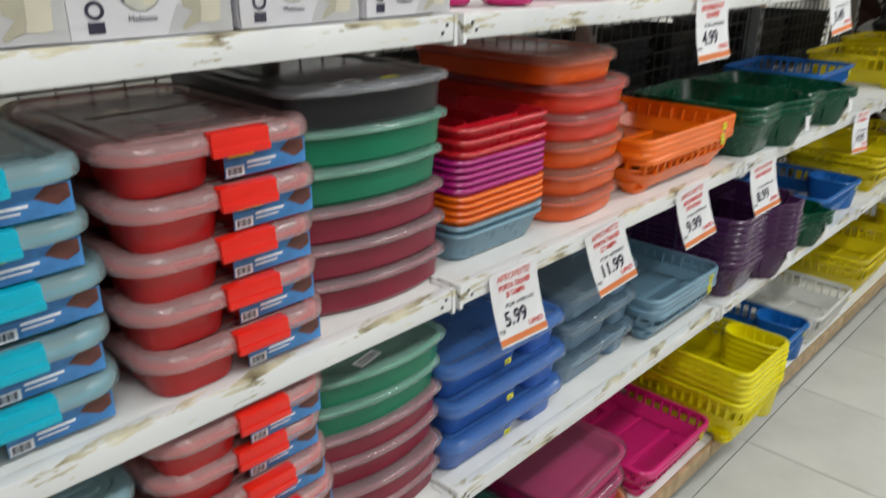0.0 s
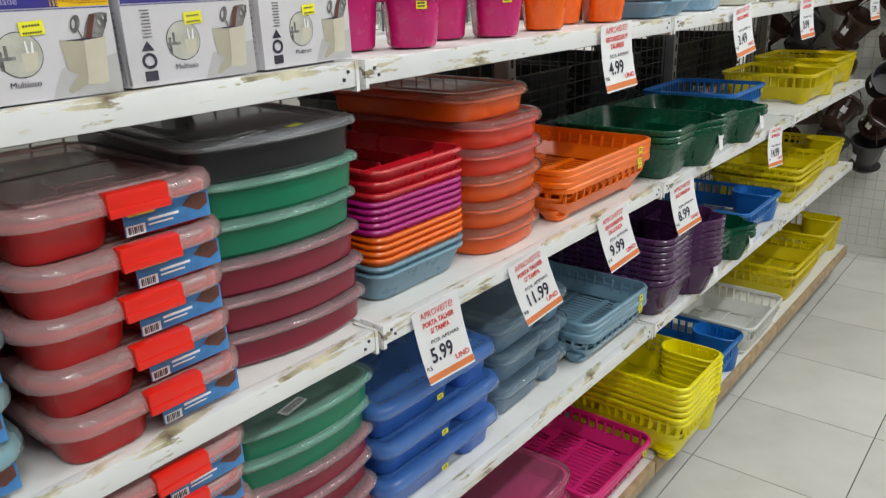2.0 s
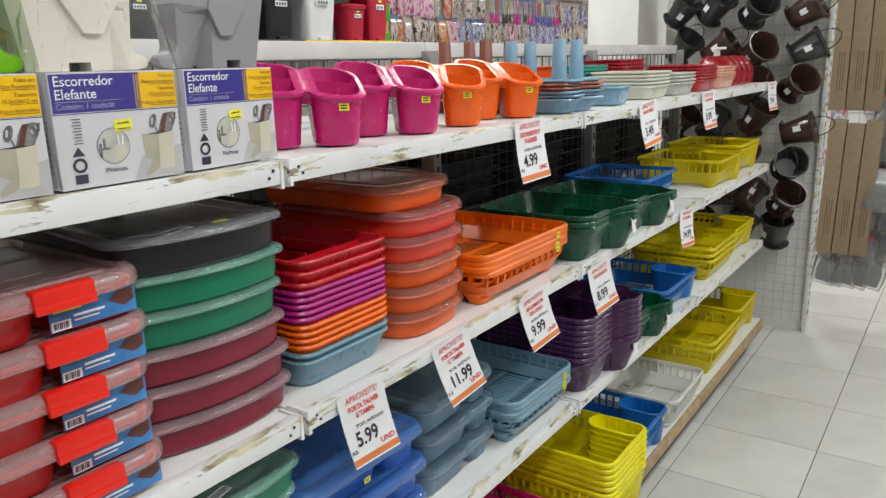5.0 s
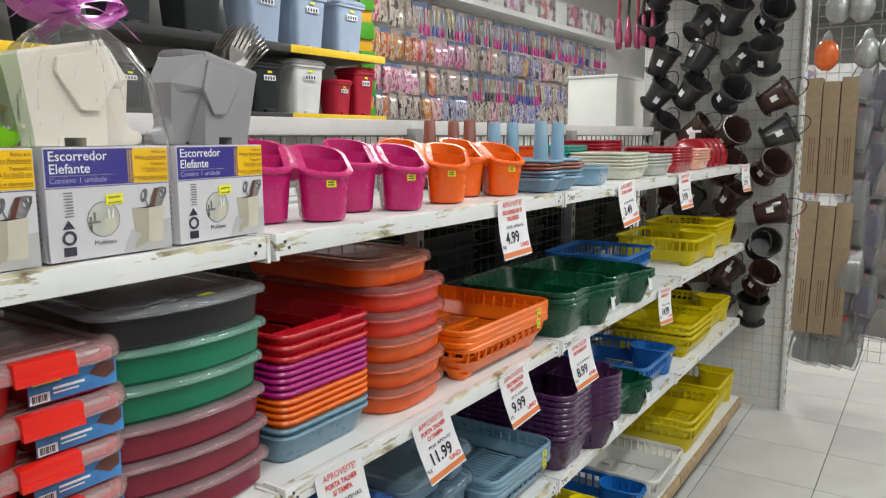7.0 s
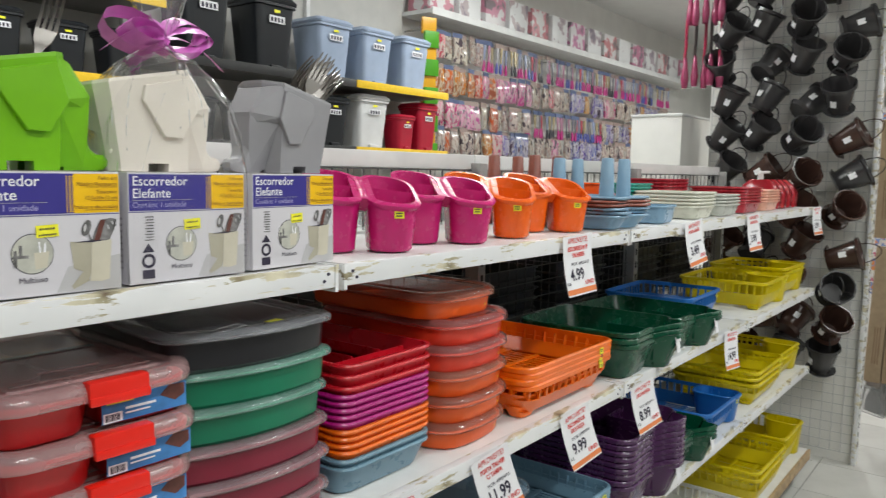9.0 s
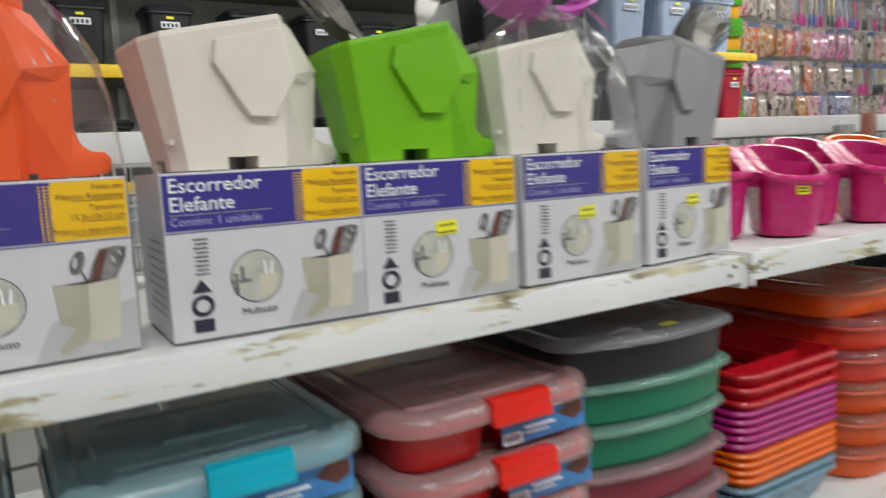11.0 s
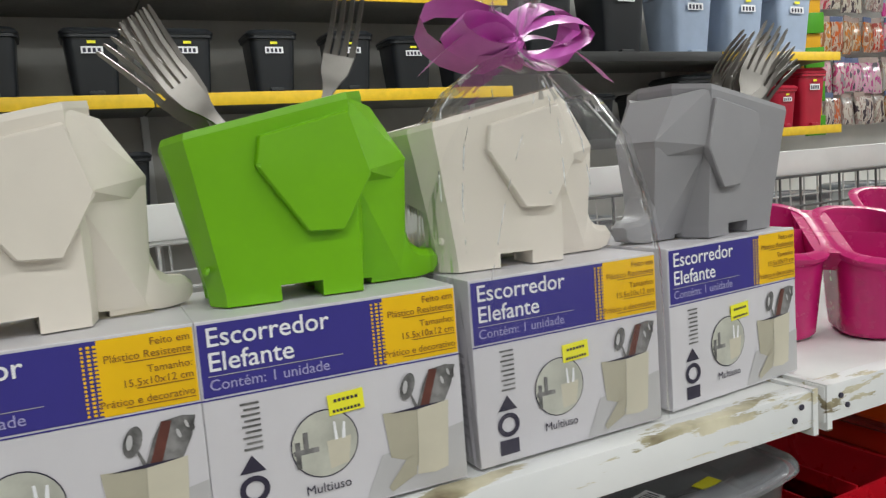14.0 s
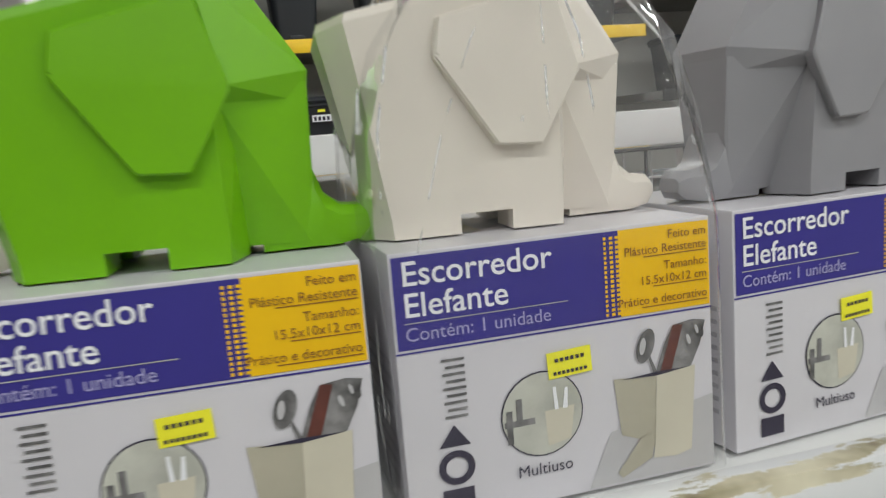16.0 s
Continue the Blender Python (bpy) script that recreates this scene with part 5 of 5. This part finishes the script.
racks(0.63, 0.965, -0.05, 0.30, BASE_Z, 2, 0.012, 0.085, (0.62, 0.015, 0.17), "hot pink", False)
racks(0.99, 1.27, -0.115, 0.26, BASE_Z, 7, 0.0185, 0.125, (0.82, 0.72, 0.0), "bright yellow", True)
racks(1.33, 1.66, -0.05, 0.30, BASE_Z, 1, 0.015, 0.125, BLUE, "blue", True)
racks(1.70, 2.06, -0.06, 0.28, BASE_Z, 1, 0.015, 0.115, (0.66, 0.66, 0.62), "white", False)
racks(2.24, 2.68, -0.04, 0.32, BASE_Z, 2, 0.03, 0.12, YEL, "yellow", False)
racks(2.72, 3.08, -0.02, 0.34, BASE_Z, 1, 0.02, 0.15, YEL, "yellow", True)

# ---- price signs ----
for x, z, ang, roll, lines, price in ((0.106, S2, -30, 10, ("PORTA TALHER", "S/ TAMPA"), "5.99"), (0.362, S2, -30, 18, ("PORTA TALHER", "C/ TAMPA"), "11.99"), (0.69, S2, -30, 17, ("ESCORREDOR", "DE LOUÇA"), "9.99"), (1.058, S2 - 0.018, -30, 14, ("ESCORREDOR",), "8.99"),
                                     (0.677, S1, -25, 5, ("ESCORREDOR P/", "TALHERES"), "4.99"), (1.38, S1, -20, 10, ("PORTA SABÃO",), "3.49"), (1.98, S1, -20, 4, ("SABONETEIRA",), "3.99"), (2.98, S1, -20, 2, ("KIT PIA",), "3.99"), (1.80, S2, -20, 0, ("ESCORREDOR",), "14.99")):
    price_sign(pose(x, -0.034, z + 0.006, 4, 0, ang * 0.5) @ pose(0, 0, 0, 0, -roll, 0), lines, price, "white paper price sign with red and black lettering")

# ---- behind the run: clear pots on the rear shelf ----
for k in range(15):
    t = thing("glass_jar", pose(-0.85 + 0.27 * k, BACK + 0.2 + 0.05 * (k % 2), 1.326), "clear plastic jar with a grey lid", "jar", "jars on the rear shelf")
    part("body", tray_bm(0.13, 0.13, 0.10, 0.85, 0.05), CLEAR, t)
    part("lid", lid_bm(0.135, 0.135, 0.014, 0.055), plastic((0.12, 0.13, 0.14), 0.3), t, at=pose(0, 0, 0.098))

# ---- dark crates stored on the far side of the run ----
crate = thing("crate", pose(0, 0, 0), "dark grey slatted plastic crate on the far side of the shelving", "crate", "crates behind the run")
part("body", tray_bm(0.40, 0.32, 0.21, 0.9, 0.03), plastic((0.032, 0.032, 0.033), 0.4), crate)
for k in range(5):
    part("band", loft(bmesh.new(), [(rr(0.37 + 0.008 * k, 0.295 + 0.006 * k, 0.03), 0.03 + 0.034 * k), (rr(0.385 + 0.008 * k, 0.31 + 0.006 * k, 0.03), 0.036 + 0.034 * k), (rr(0.37 + 0.008 * k, 0.295 + 0.006 * k, 0.03), 0.042 + 0.034 * k)], False, False), plastic((0.032, 0.032, 0.033), 0.4), crate)
spots = []
for x0, x1 in BAYS:
    for z in (SHELF[2], SHELF[3], BASE_Z):
        d2 = part("rear_shelf", boxm(x0, x1, BACK + 0.058, BACK + 0.42, z - 0.025, z, bevel=0.002), SHELF_WHITE)
        tagged(d2, "white shelf on the far side of the run", "shelf", "rear shelves")
        if x0 > -0.5:
            for k in range(2):
                spots.append(pose(x0 + 0.25 + 0.5 * k, BACK + 0.235, z + 0.001))
stack(crate, spots)

# ---- wall shelving with waste bins ----
UNIT_Y = 2.0


def wall_shelf(x0, x1, z, strip, label):
    t = thing("wall_shelf", pose(0, UNIT_Y, z), label, "shelf", "wall shelves")
    part("deck", boxm(x0, x1, 0.004, 0.38, -0.03, 0.0, bevel=0.002), plain("grey_shelf_sheet", (0.22, 0.215, 0.2), 0.5), t)
    part("price_strip", boxm(x0, x1, -0.008, 0.0, -0.036, 0.004, bevel=0.0015), strip, t, "coloured price strip")
    return t


for z in (1.45, 1.815, 2.145, 2.5):
    for x0, x1 in ((-2.3, -1.26), (-1.255, -0.26), (-0.255, 1.0)):
        wall_shelf(x0, x1, z, STRIPYELLOW, "grey wall shelf with a yellow price strip")
for z in (1.597, 1.94):
    wall_shelf(1.06, 2.08, z, STRIPBLACK, "grey wall shelf with a black edge")
    wall_shelf(2.085, 2.86, z, STRIPYELLOW, "grey wall shelf with a yellow price strip")
panel = tagged(part("back_panel", boxm(-2.4, 2.88, 2.385, 2.415, 0, 2.9), GREYWALL), "grey back panel of the wall shelving", "panel", kind="structure")
for x in (-1.257, -0.257, 1.03, 2.083):
    tagged(part("wall_upright", boxm(x - 0.012, x + 0.012, 2.36, 2.384, 0, 2.8), SHELF_WHITE), "white slotted steel wall upright", "shelf upright", "wall uprights")


def bin_thing(w, h, col, label, pedal=True):
    t = thing("waste_bin", pose(0, 0, 0), label, "waste bin", "waste bins")
    mat = plastic(col, 0.35)
    part("body", loft(bmesh.new(), [(rr(w * 0.74, w * 0.7, 0.02), 0), (rr(w * 0.9, w * 0.86, 0.025), h * 0.84), (rr(w * 0.98, w * 0.94, 0.028), h * 0.85), (rr(w * 0.98, w * 0.94, 0.028), h * 0.89)]), mat, t)
    part("lid", loft(bmesh.new(), [(rr(w, w * 0.96, 0.028), h * 0.895), (rr(w * 1.02, w * 0.98, 0.028), h * 0.93), (rr(w * 0.9, w * 0.86, 0.03), h * 0.985), (rr(w * 0.6, w * 0.56, 0.03), h)]), mat, t)
    if pedal:
        part("pedal", boxm(-w * 0.13, w * 0.13, -w * 0.44, -w * 0.3, 0.004, 0.02, bevel=0.004), mat, t)
    bm = bmesh.new()
    rect(bm, -w * 0.18, w * 0.18, h * 0.62, h * 0.72, -w * 0.447)
    part("label", bm, PAPER, t, "pale printed label", smooth=False)
    bm = bmesh.new()
    for k in range(4):
        rect(bm, -w * 0.15 + k * w * 0.08, -w * 0.10 + k * w * 0.08, h * 0.635, h * 0.695, -w * 0.449)
    part("print", bm, INK, t, smooth=False)
    bm = bmesh.new()
    rect(bm, -w * 0.07, w * 0.07, h * 0.76, h * 0.8, -w * 0.452)
    part("price_sticker", bm, STICKER, t, smooth=False)
    return t


BLACKBIN = (0.012, 0.014, 0.017)
bb = bin_thing(0.165, 0.205, BLACKBIN, "black plastic pedal bin on a shelf")
places = [pose(-1.75 + 0.268 * k, UNIT_Y + 0.1, 1.816) for k in range(9)] + [pose(-1.7 + 0.268 * k, UNIT_Y + 0.12, 1.451) for k in range(9)] + [pose(-1.6 + 0.3 * k, UNIT_Y + 0.12, 2.146) for k in range(8)]
stack(bb, places)
sq = bin_thing(0.17, 0.19, BLACKBIN, "square black plastic bin on a shelf", False)
stack(sq, [pose(0.62, UNIT_Y + 0.1, 1.816), pose(0.85, UNIT_Y + 0.1, 1.816), pose(1.2, UNIT_Y + 0.12, 1.598), pose(1.45, UNIT_Y + 0.12, 1.598), pose(1.72, UNIT_Y + 0.12, 1.598)])
tall = bin_thing(0.25, 0.34, BLACKBIN, "tall black plastic bin on a shelf")
stack(tall, [pose(1.23, UNIT_Y + 0.15, 1.941), pose(1.60, UNIT_Y + 0.15, 1.941)])
tl2 = bin_thing(0.22, 0.26, BLACKBIN, "black plastic bin with a label")
stack(tl2, [pose(1.98, UNIT_Y + 0.14, 1.598)])
gbn = bin_thing(0.25, 0.30, (0.36, 0.44, 0.58), "pale blue-grey plastic pedal bin")
stack(gbn, [pose(1.98, UNIT_Y + 0.15, 1.941), pose(2.30, UNIT_Y + 0.15, 1.941), pose(2.62, UNIT_Y + 0.15, 1.941)])
stack(bin_thing(0.25, 0.29, (0.72, 0.72, 0.72), "white plastic pedal bin with a round badge"), [pose(2.27, UNIT_Y + 0.15, 1.598)])
stack(bin_thing(0.16, 0.20, (0.45, 0.01, 0.035), "small crimson plastic pedal bin"), [pose(2.53, UNIT_Y + 0.1, 1.598)])
stack(bin_thing(0.19, 0.28, (0.45, 0.01, 0.035), "crimson plastic pedal bin"), [pose(2.73, UNIT_Y + 0.12, 1.598)])

# ---- wall of hanging packs ----
PACKMESH = []
for mat in PACKS:
    bm = loft(bmesh.new(), [(rr(0.085, 0.010, 0.004, 2), 0), (rr(0.09, 0.03, 0.012, 2), -0.03), (rr(0.09, 0.034, 0.014, 2), -0.12), (rr(0.09, 0.006, 0.002, 2), -0.17)])
    bm.faces.ensure_lookup_table()
    PACKMESH.append(mesh("package", bm, mat))
CARDTOP = mesh("header", boxm(-0.045, 0.045, -0.003, 0.003, 0.0, 0.03), plain("header_card", (0.34, 0.25, 0.22), 0.5))
CARDTOP2 = mesh("header", boxm(-0.045, 0.045, -0.003, 0.003, 0.0, 0.03), plain("header_card_blue", (0.10, 0.13, 0.24), 0.5))
rnd = random.Random(77)
UTENSILS = [plastic(c, 0.3) for c in ((0.48, 0.46, 0.48), (0.30, 0.34, 0.50), (0.48, 0.24, 0.34), (0.48, 0.38, 0.20), (0.20, 0.20, 0.24), (0.50, 0.07, 0.10))]
GRIPS = [plastic(c, 0.3) for c in ((0.55, 0.05, 0.25), (0.10, 0.12, 0.40), (0.06, 0.06, 0.07))]
STEMS = [mesh("utensil", loft(bmesh.new(), [(rr(0.012, 0.008, 0.003, 2), -0.11), (rr(0.014, 0.010, 0.004, 2), -0.06), (rr(0.026, 0.010, 0.004, 2), -0.03), (rr(0.018, 0.008, 0.003, 2), 0.0)]), m) for m in UTENSILS]
GRIP = [mesh("grip", loft(bmesh.new(), [(rr(0.020, 0.012, 0.005, 2), -0.175), (rr(0.026, 0.016, 0.006, 2), -0.15), (rr(0.014, 0.010, 0.004, 2), -0.105)]), m) for m in GRIPS]


def utensil_pack(at):
    p = thing("utensil_pack", at, "long plastic kitchen utensils hanging on a header card", "package", "hanging utensils")
    part("header", CARDTOP2 if rnd.random() < 0.6 else CARDTOP, INK, p)
    tone = rnd.choice((0, 0, 0, 1, 2))
    for dx in (-0.021, 0.021):
        part("utensil", rnd.choice(STEMS), INK, p, at=pose(dx, -0.004, 0))
        part("grip", GRIP[tone], INK, p, at=pose(dx, -0.004, 0))


for row, zz in enumerate((2.38, 2.17, 1.96, 1.78)):
    rail = thing("hook_rail", pose(0, 0, zz - 0.02), "steel rail of hooks on the shop wall", "rail", "hook rails")
    part("bar", tube(bmesh.new(), [(2.9, 2.255, 0), (7.1, 2.255, 0)], 0.006, 6), WIRE, rail)
    for k in range(6):
        part("arm", tube(bmesh.new(), [(0, 2.42, 0), (0, 2.25, 0)], 0.006, 6), WIRE, rail, at=pose(2.95 + 0.8 * k, 0, 0))
    x = 2.98
    while x < 6.9:
        bay = int((x - 2.9) / 0.62)
        at = pose(x, 2.246 - rnd.uniform(0, 0.03), zz - 0.035, rnd.uniform(-5, 3), rnd.uniform(-3, 3), rnd.uniform(-14, 14))
        if (row == 0 and bay != 0) or (row == 2 and bay in (2, 3)):
            utensil_pack(at)
            x += rnd.uniform(0.078, 0.09)
            continue
        kind = (2, 1, 0, 2, 3, 2, 3)[(bay + row) % 7] if rnd.random() < 0.75 else rnd.choice((0, 1, 2))
        p = part("package", PACKMESH[kind], PACKS[kind], at=at @ Matrix.Diagonal((rnd.uniform(0.75, 1), 1, rnd.uniform(0.85, 1.0), 1)))
        tagged(p, "clear bagged kitchen goods hanging on a wall hook", "package", "hanging packs")
        part("header", CARDTOP if rnd.random() < 0.6 else CARDTOP2, INK, p)
        x += rnd.uniform(0.078, 0.098)
for k in range(10):
    p = part("green_pack", boxm(-0.05, 0.05, -0.012, 0.012, -0.1, 0.0, bevel=0.004), plastic((0.08, 0.35, 0.02) if k % 2 else (0.8, 0.4, 0.02), 0.3), at=pose(2.92, 2.2 - 0.02 * (k % 2), 2.42 - 0.085 * k, 0, 0, -20))
    tagged(p, "green and yellow carded goods hanging beside the shelving", "package", "green packs")
hs = thing("high_shelf", pose(0, 0, 2.47), "long white wall shelf above the hanging packs", "shelf")
part("deck", boxm(2.9, 7.6, 2.17, 2.415, -0.025, 0.0), SHELF_WHITE, hs)
part("edge", boxm(2.9, 7.6, 2.155, 2.1695, -0.035, 0.01, bevel=0.002), SHELF_WHITE, hs)
GIFT = [print_mat("pink_gift_box", [(0, (0.75, 0.72, 0.72)), (0.5, (0.6, 0.25, 0.35)), (0.6, (0.25, 0.2, 0.22))], 9), print_mat("white_gift_box", [(0, (0.8, 0.8, 0.8)), (0.55, (0.5, 0.42, 0.45)), (0.63, (0.3, 0.25, 0.3))], 9)]
GM = [mesh("gift_box", boxm(-0.12, 0.12, -0.09, 0.09, 0, 0.22, bevel=0.003), g) for g in GIFT]
for k in range(15):
    p = part("gift_box", GM[k % 2], GIFT[0], at=pose(3.05 + 0.3 * k, 2.29, 2.472))
    tagged(p, "printed white and pink gift box on the high shelf", "box", "gift boxes")
cab = thing("white_cabinet", pose(3.6, 0.87, 0), "plain white boxed cabinet standing behind the shelving", "cabinet")
part("carcass", boxm(-0.31, 0.31, -0.145, 0.145, 0, 1.8, bevel=0.004), WALL, cab)
part("top", boxm(-0.315, 0.315, -0.15, 0.15, 1.8, 1.815, bevel=0.003), SHELF_WHITE, cab)
for k in range(10):
    t = thing("ladle", pose(3.34 + 0.02 * (k % 3), 0.74 - 0.045 * (k % 5), 2.32 + 0.33 * (k // 5) + 0.01 * (k % 2), 0, 5, 20), "pink plastic serving spoon with a dark handle on a hook", "spoon", "hanging spoons")
    part("handle", tube(bmesh.new(), [(0, 0, 0), (0, 0, -0.14), (0, 0.005, -0.24)], 0.008, 6), plastic((0.03, 0.02, 0.02) if k % 2 else (0.35, 0.015, 0.06), 0.3), t)
    part("bowl", loft(bmesh.new(), [(rr(0.018, 0.016, 0.006, 3), -0.21), (rr(0.045, 0.03, 0.012, 3), -0.27), (rr(0.066, 0.04, 0.018, 3), -0.325), (rr(0.056, 0.034, 0.015, 3), -0.355), (rr(0.03, 0.03, 0.012, 3), -0.375)]), plastic((0.33, 0.05, 0.12), 0.25), t)

# ---- end panel with brown planters ----
EX = 3.52
grid_panel("end_grid", 0.80, 2.6, 0.05, 0.0022, WIRE, pose(EX, 0.64, 0.06, 0, 0, -90), "white wire grid panel closing the shelving end")
endp = tagged(part("end_board", boxm(EX + 0.03, EX + 0.06, -0.16, 0.66, 0, 2.75), WALL), "white board behind the wire grid", "panel", kind="structure")
post = thing("end_post", pose(EX + 0.02, -0.165, 0), "white enamelled steel post with slots", "post")
part("column", boxm(-0.03, 0.045, -0.02, 0.0, 0, 2.75, bevel=0.003), ENAMEL, post)
for k in range(50):
    part("slot", SLOT, DARK, post, at=pose(0, -0.0205, 0.1 + k * 0.05))
CHOC, COAL = (0.062, 0.032, 0.025), (0.045, 0.043, 0.045)


def planter(col, label):
    t = thing("planter", pose(0, 0, 0), label, "planter", "planters on the end panel")
    bm = bmesh.new()
    rings = []
    for r, z, inset in ((0.05, 0, 0), (0.054, 0.01, 0), (0.075, 0.125, 0), (0.085, 0.13, 0), (0.085, 0.145, 0), (0.078, 0.145, 0), (0.07, 0.125, 0), (0.05, 0.02, 0)):
        pts = [(r * (1 + 0.02 * math.cos(8 * a)) * math.cos(a), r * (1 + 0.02 * math.cos(8 * a)) * math.sin(a)) for a in [2 * math.pi * k / 24 for k in range(24)]]
        rings.append((pts, z))
    loft(bm, rings)
    part("body", bm, plastic(col, 0.22), t)
    part("hanger", tube(bmesh.new(), [(0.05 * math.cos(a), 0.0, 0.14 + 0.09 * math.sin(a)) for a in [math.pi * k / 8 for k in range(9)]], 0.003, 5), plastic(col, 0.22), t)
    part("barcode_label", boxm(-0.014, 0.014, -0.068, -0.0665, 0.05, 0.085), PAPER, t, "white barcode label", smooth=False)
    part("saucer", loft(bmesh.new(), [(rr(0.12, 0.12, 0.058, 5), -0.012), (rr(0.15, 0.15, 0.073, 5), 0.004), (rr(0.13, 0.13, 0.063, 5), 0.0)]), plastic(col, 0.22), t)
    return t


pa_, pb_ = planter(CHOC, "glossy chocolate brown hanging planter on a hook"), planter(COAL, "glossy black hanging planter on a hook")
rnd = random.Random(5)
pl = [[], []]
for r in range(12):
    for c in range(4):
        m = pose(EX - 0.11 - rnd.uniform(0, 0.05), 0.56 - 0.195 * c + rnd.uniform(-0.02, 0.02), 0.52 + 0.186 * r + rnd.uniform(-0.02, 0.02), rnd.uniform(-45, 45), rnd.uniform(10, 75), rnd.uniform(-130, -50)) @ Matrix.Diagonal((0.98, 0.98, 1.0, 1))
        pl[0 if r < 7 and rnd.random() < 0.75 else 1].append(m)
stack(pa_, pl[0])
stack(pb_, pl[1])

# ---- the next rack: long cartons and bagged goods ----
for z0, z1, tilt in ((1.17, 1.78, 0), (0.40, 1.12, 1.5)):
    for k in range(3):
        c = thing("long_carton", pose(3.78, -0.20 - 0.085 * k, z0, tilt, 0, 0), "tall narrow brown cardboard carton hung on a rack", "carton", "long cartons")
        part("carton", boxm(-0.04, 0.04, -0.04, 0.04, 0, z1 - z0 - 0.02 * (k % 2), bevel=0.003), CARD, c)
        bm = bmesh.new()
        for j in range(3):
            vs = [bm.verts.new((-0.0406, -0.018 + 0.012 * j + s * 0.002, z)) for s, z in ((-1, 0.1), (1, 0.1), (1, 0.3), (-1, 0.3))]
            bm.faces.new(vs)
        part("print", bm, CARDINK, c, smooth=False)
grid_panel("rack_grid", 0.9, 2.3, 0.06, 0.002, WIRE, pose(3.86, -0.18, 0.25, 0, 0, -90), "white wire rack holding cartons and bags")
sil = plain("silver_moulded", (0.42, 0.43, 0.43), 0.35, 0.4, 60, 0.2)
for k in range(11):
    t = thing("ornament", pose(3.80, -0.24 - 0.15 * (k // 3) - 0.04 * (k % 2), 1.9 + 0.24 * (k % 3)), "silver moulded pineapple-shaped ornament hanging on a rack", "ornament", "pineapple ornaments")
    bm = bmesh.new()
    bmesh.ops.create_uvsphere(bm, u_segments=14, v_segments=10, radius=0.06)
    for i, v in enumerate(bm.verts):
        v.co *= 1.0 + 0.05 * ((i % 2) * 2 - 1)
        v.co.z *= 1.35
    part("fruit", bm, sil if k % 5 else plastic((0.8, 0.15, 0.03), 0.3), t)
    part("leaves", hull([(0.03, 0, 0.07), (-0.03, 0, 0.07), (0, 0.03, 0.07), (0, -0.03, 0.07), (0.035, 0.02, 0.115), (-0.035, -0.02, 0.115), (0, 0, 0.125)]), sil, t)
rnd = random.Random(9)
BAGFILM = clear_lid((0.70, 0.70, 0.72), 0.22, 0.10)
BAG = mesh("bag", loft(bmesh.new(), [(rr(0.12, 0.012, 0.005, 3), -0.23), (rr(0.13, 0.05, 0.02, 3), -0.18), (rr(0.12, 0.06, 0.022, 3), -0.09), (rr(0.09, 0.02, 0.008, 3), -0.02), (rr(0.08, 0.006, 0.002, 3), 0.0)]), BAGFILM)
FILLS = [mesh("contents", loft(bmesh.new(), [(rr(0.085, 0.03, 0.012, 3), -0.21), (rr(0.09, 0.036, 0.014, 3), -0.14), (rr(0.04, 0.02, 0.008, 3), -0.06)]), m) for m in (plastic((0.30, 0.30, 0.31), 0.25), plastic((0.42, 0.32, 0.28), 0.35), plastic((0.16, 0.13, 0.30), 0.3))]
DISC = mesh("badge", tube(bmesh.new(), [(0, -0.034, -0.14), (0, -0.031, -0.14)], 0.017, 12), REDINK)
for k in range(44):
    b = thing("bagged_goods", pose(3.84 - 0.03 * (k % 3), -0.45 - 0.075 * (k % 4), 0.62 + 0.125 * (k // 4), rnd.uniform(-8, 8), rnd.uniform(4, 16), rnd.uniform(-115, -70)), "clear film bag of small goods hanging on a rack", "package", "bagged goods on the rack")
    part("contents", FILLS[(k * 5 + k // 4) % 3], INK, b)
    part("bag", BAG, BAGFILM, b)
    if k % 3 == 0:
        part("badge", DISC, REDINK, b)
for k in range(10):
    b = thing("bagged_goods", pose(3.848 - 0.006 * (k % 2), -0.22 - 0.065 * (k % 5), 0.42 + 0.14 * (k // 5), rnd.uniform(-8, 8), rnd.uniform(4, 16), rnd.uniform(-110, -75)), "clear film bag of small goods hanging low on a rack", "package", "bagged goods on the rack")
    part("contents", FILLS[k % 2], INK, b)
    part("bag", BAG, BAGFILM, b)
far = thing("far_gondola", pose(8.0, -0.9, 0), "far display of mixed coloured goods", "display")
part("frame", boxm(0, 0.5, -1.6, 2.2, 0, 2.2), SHELF_WHITE, far)
bm = bmesh.new()
for k in range(150):
    cy, cz = -1.4 + 3.4 * rnd.random(), 0.3 + 1.8 * rnd.random()
    box(bm, -0.05 - 0.03 * rnd.random(), 0.0, cy - 0.06, cy + 0.06, cz - 0.09, cz + 0.09)
goods = part("mixed_stock", bm, print_mat("mixed_goods", [(0, (0.5, 0.1, 0.15)), (0.42, (0.6, 0.55, 0.5)), (0.5, (0.15, 0.2, 0.45)), (0.58, (0.6, 0.25, 0.05))], 12), far, "mixed coloured goods", smooth=False)
goods["kind"] = "stuff"

# ---- floor tiles ----
TS = 0.4285
TM = mesh("tile", boxm(-TS / 2 + 0.0018, TS / 2 - 0.0018, -TS / 2 + 0.0018, TS / 2 - 0.0018, -0.006, 0.0, bevel=0.001), TILE, smooth=False)
for i in range(-9, 18):
    for j in range(-5, 6):
        part("tile", TM, TILE, floor, at=pose(1.317 + TS * (i + 0.5), -0.457 + TS * (j + 0.5), 0.0))
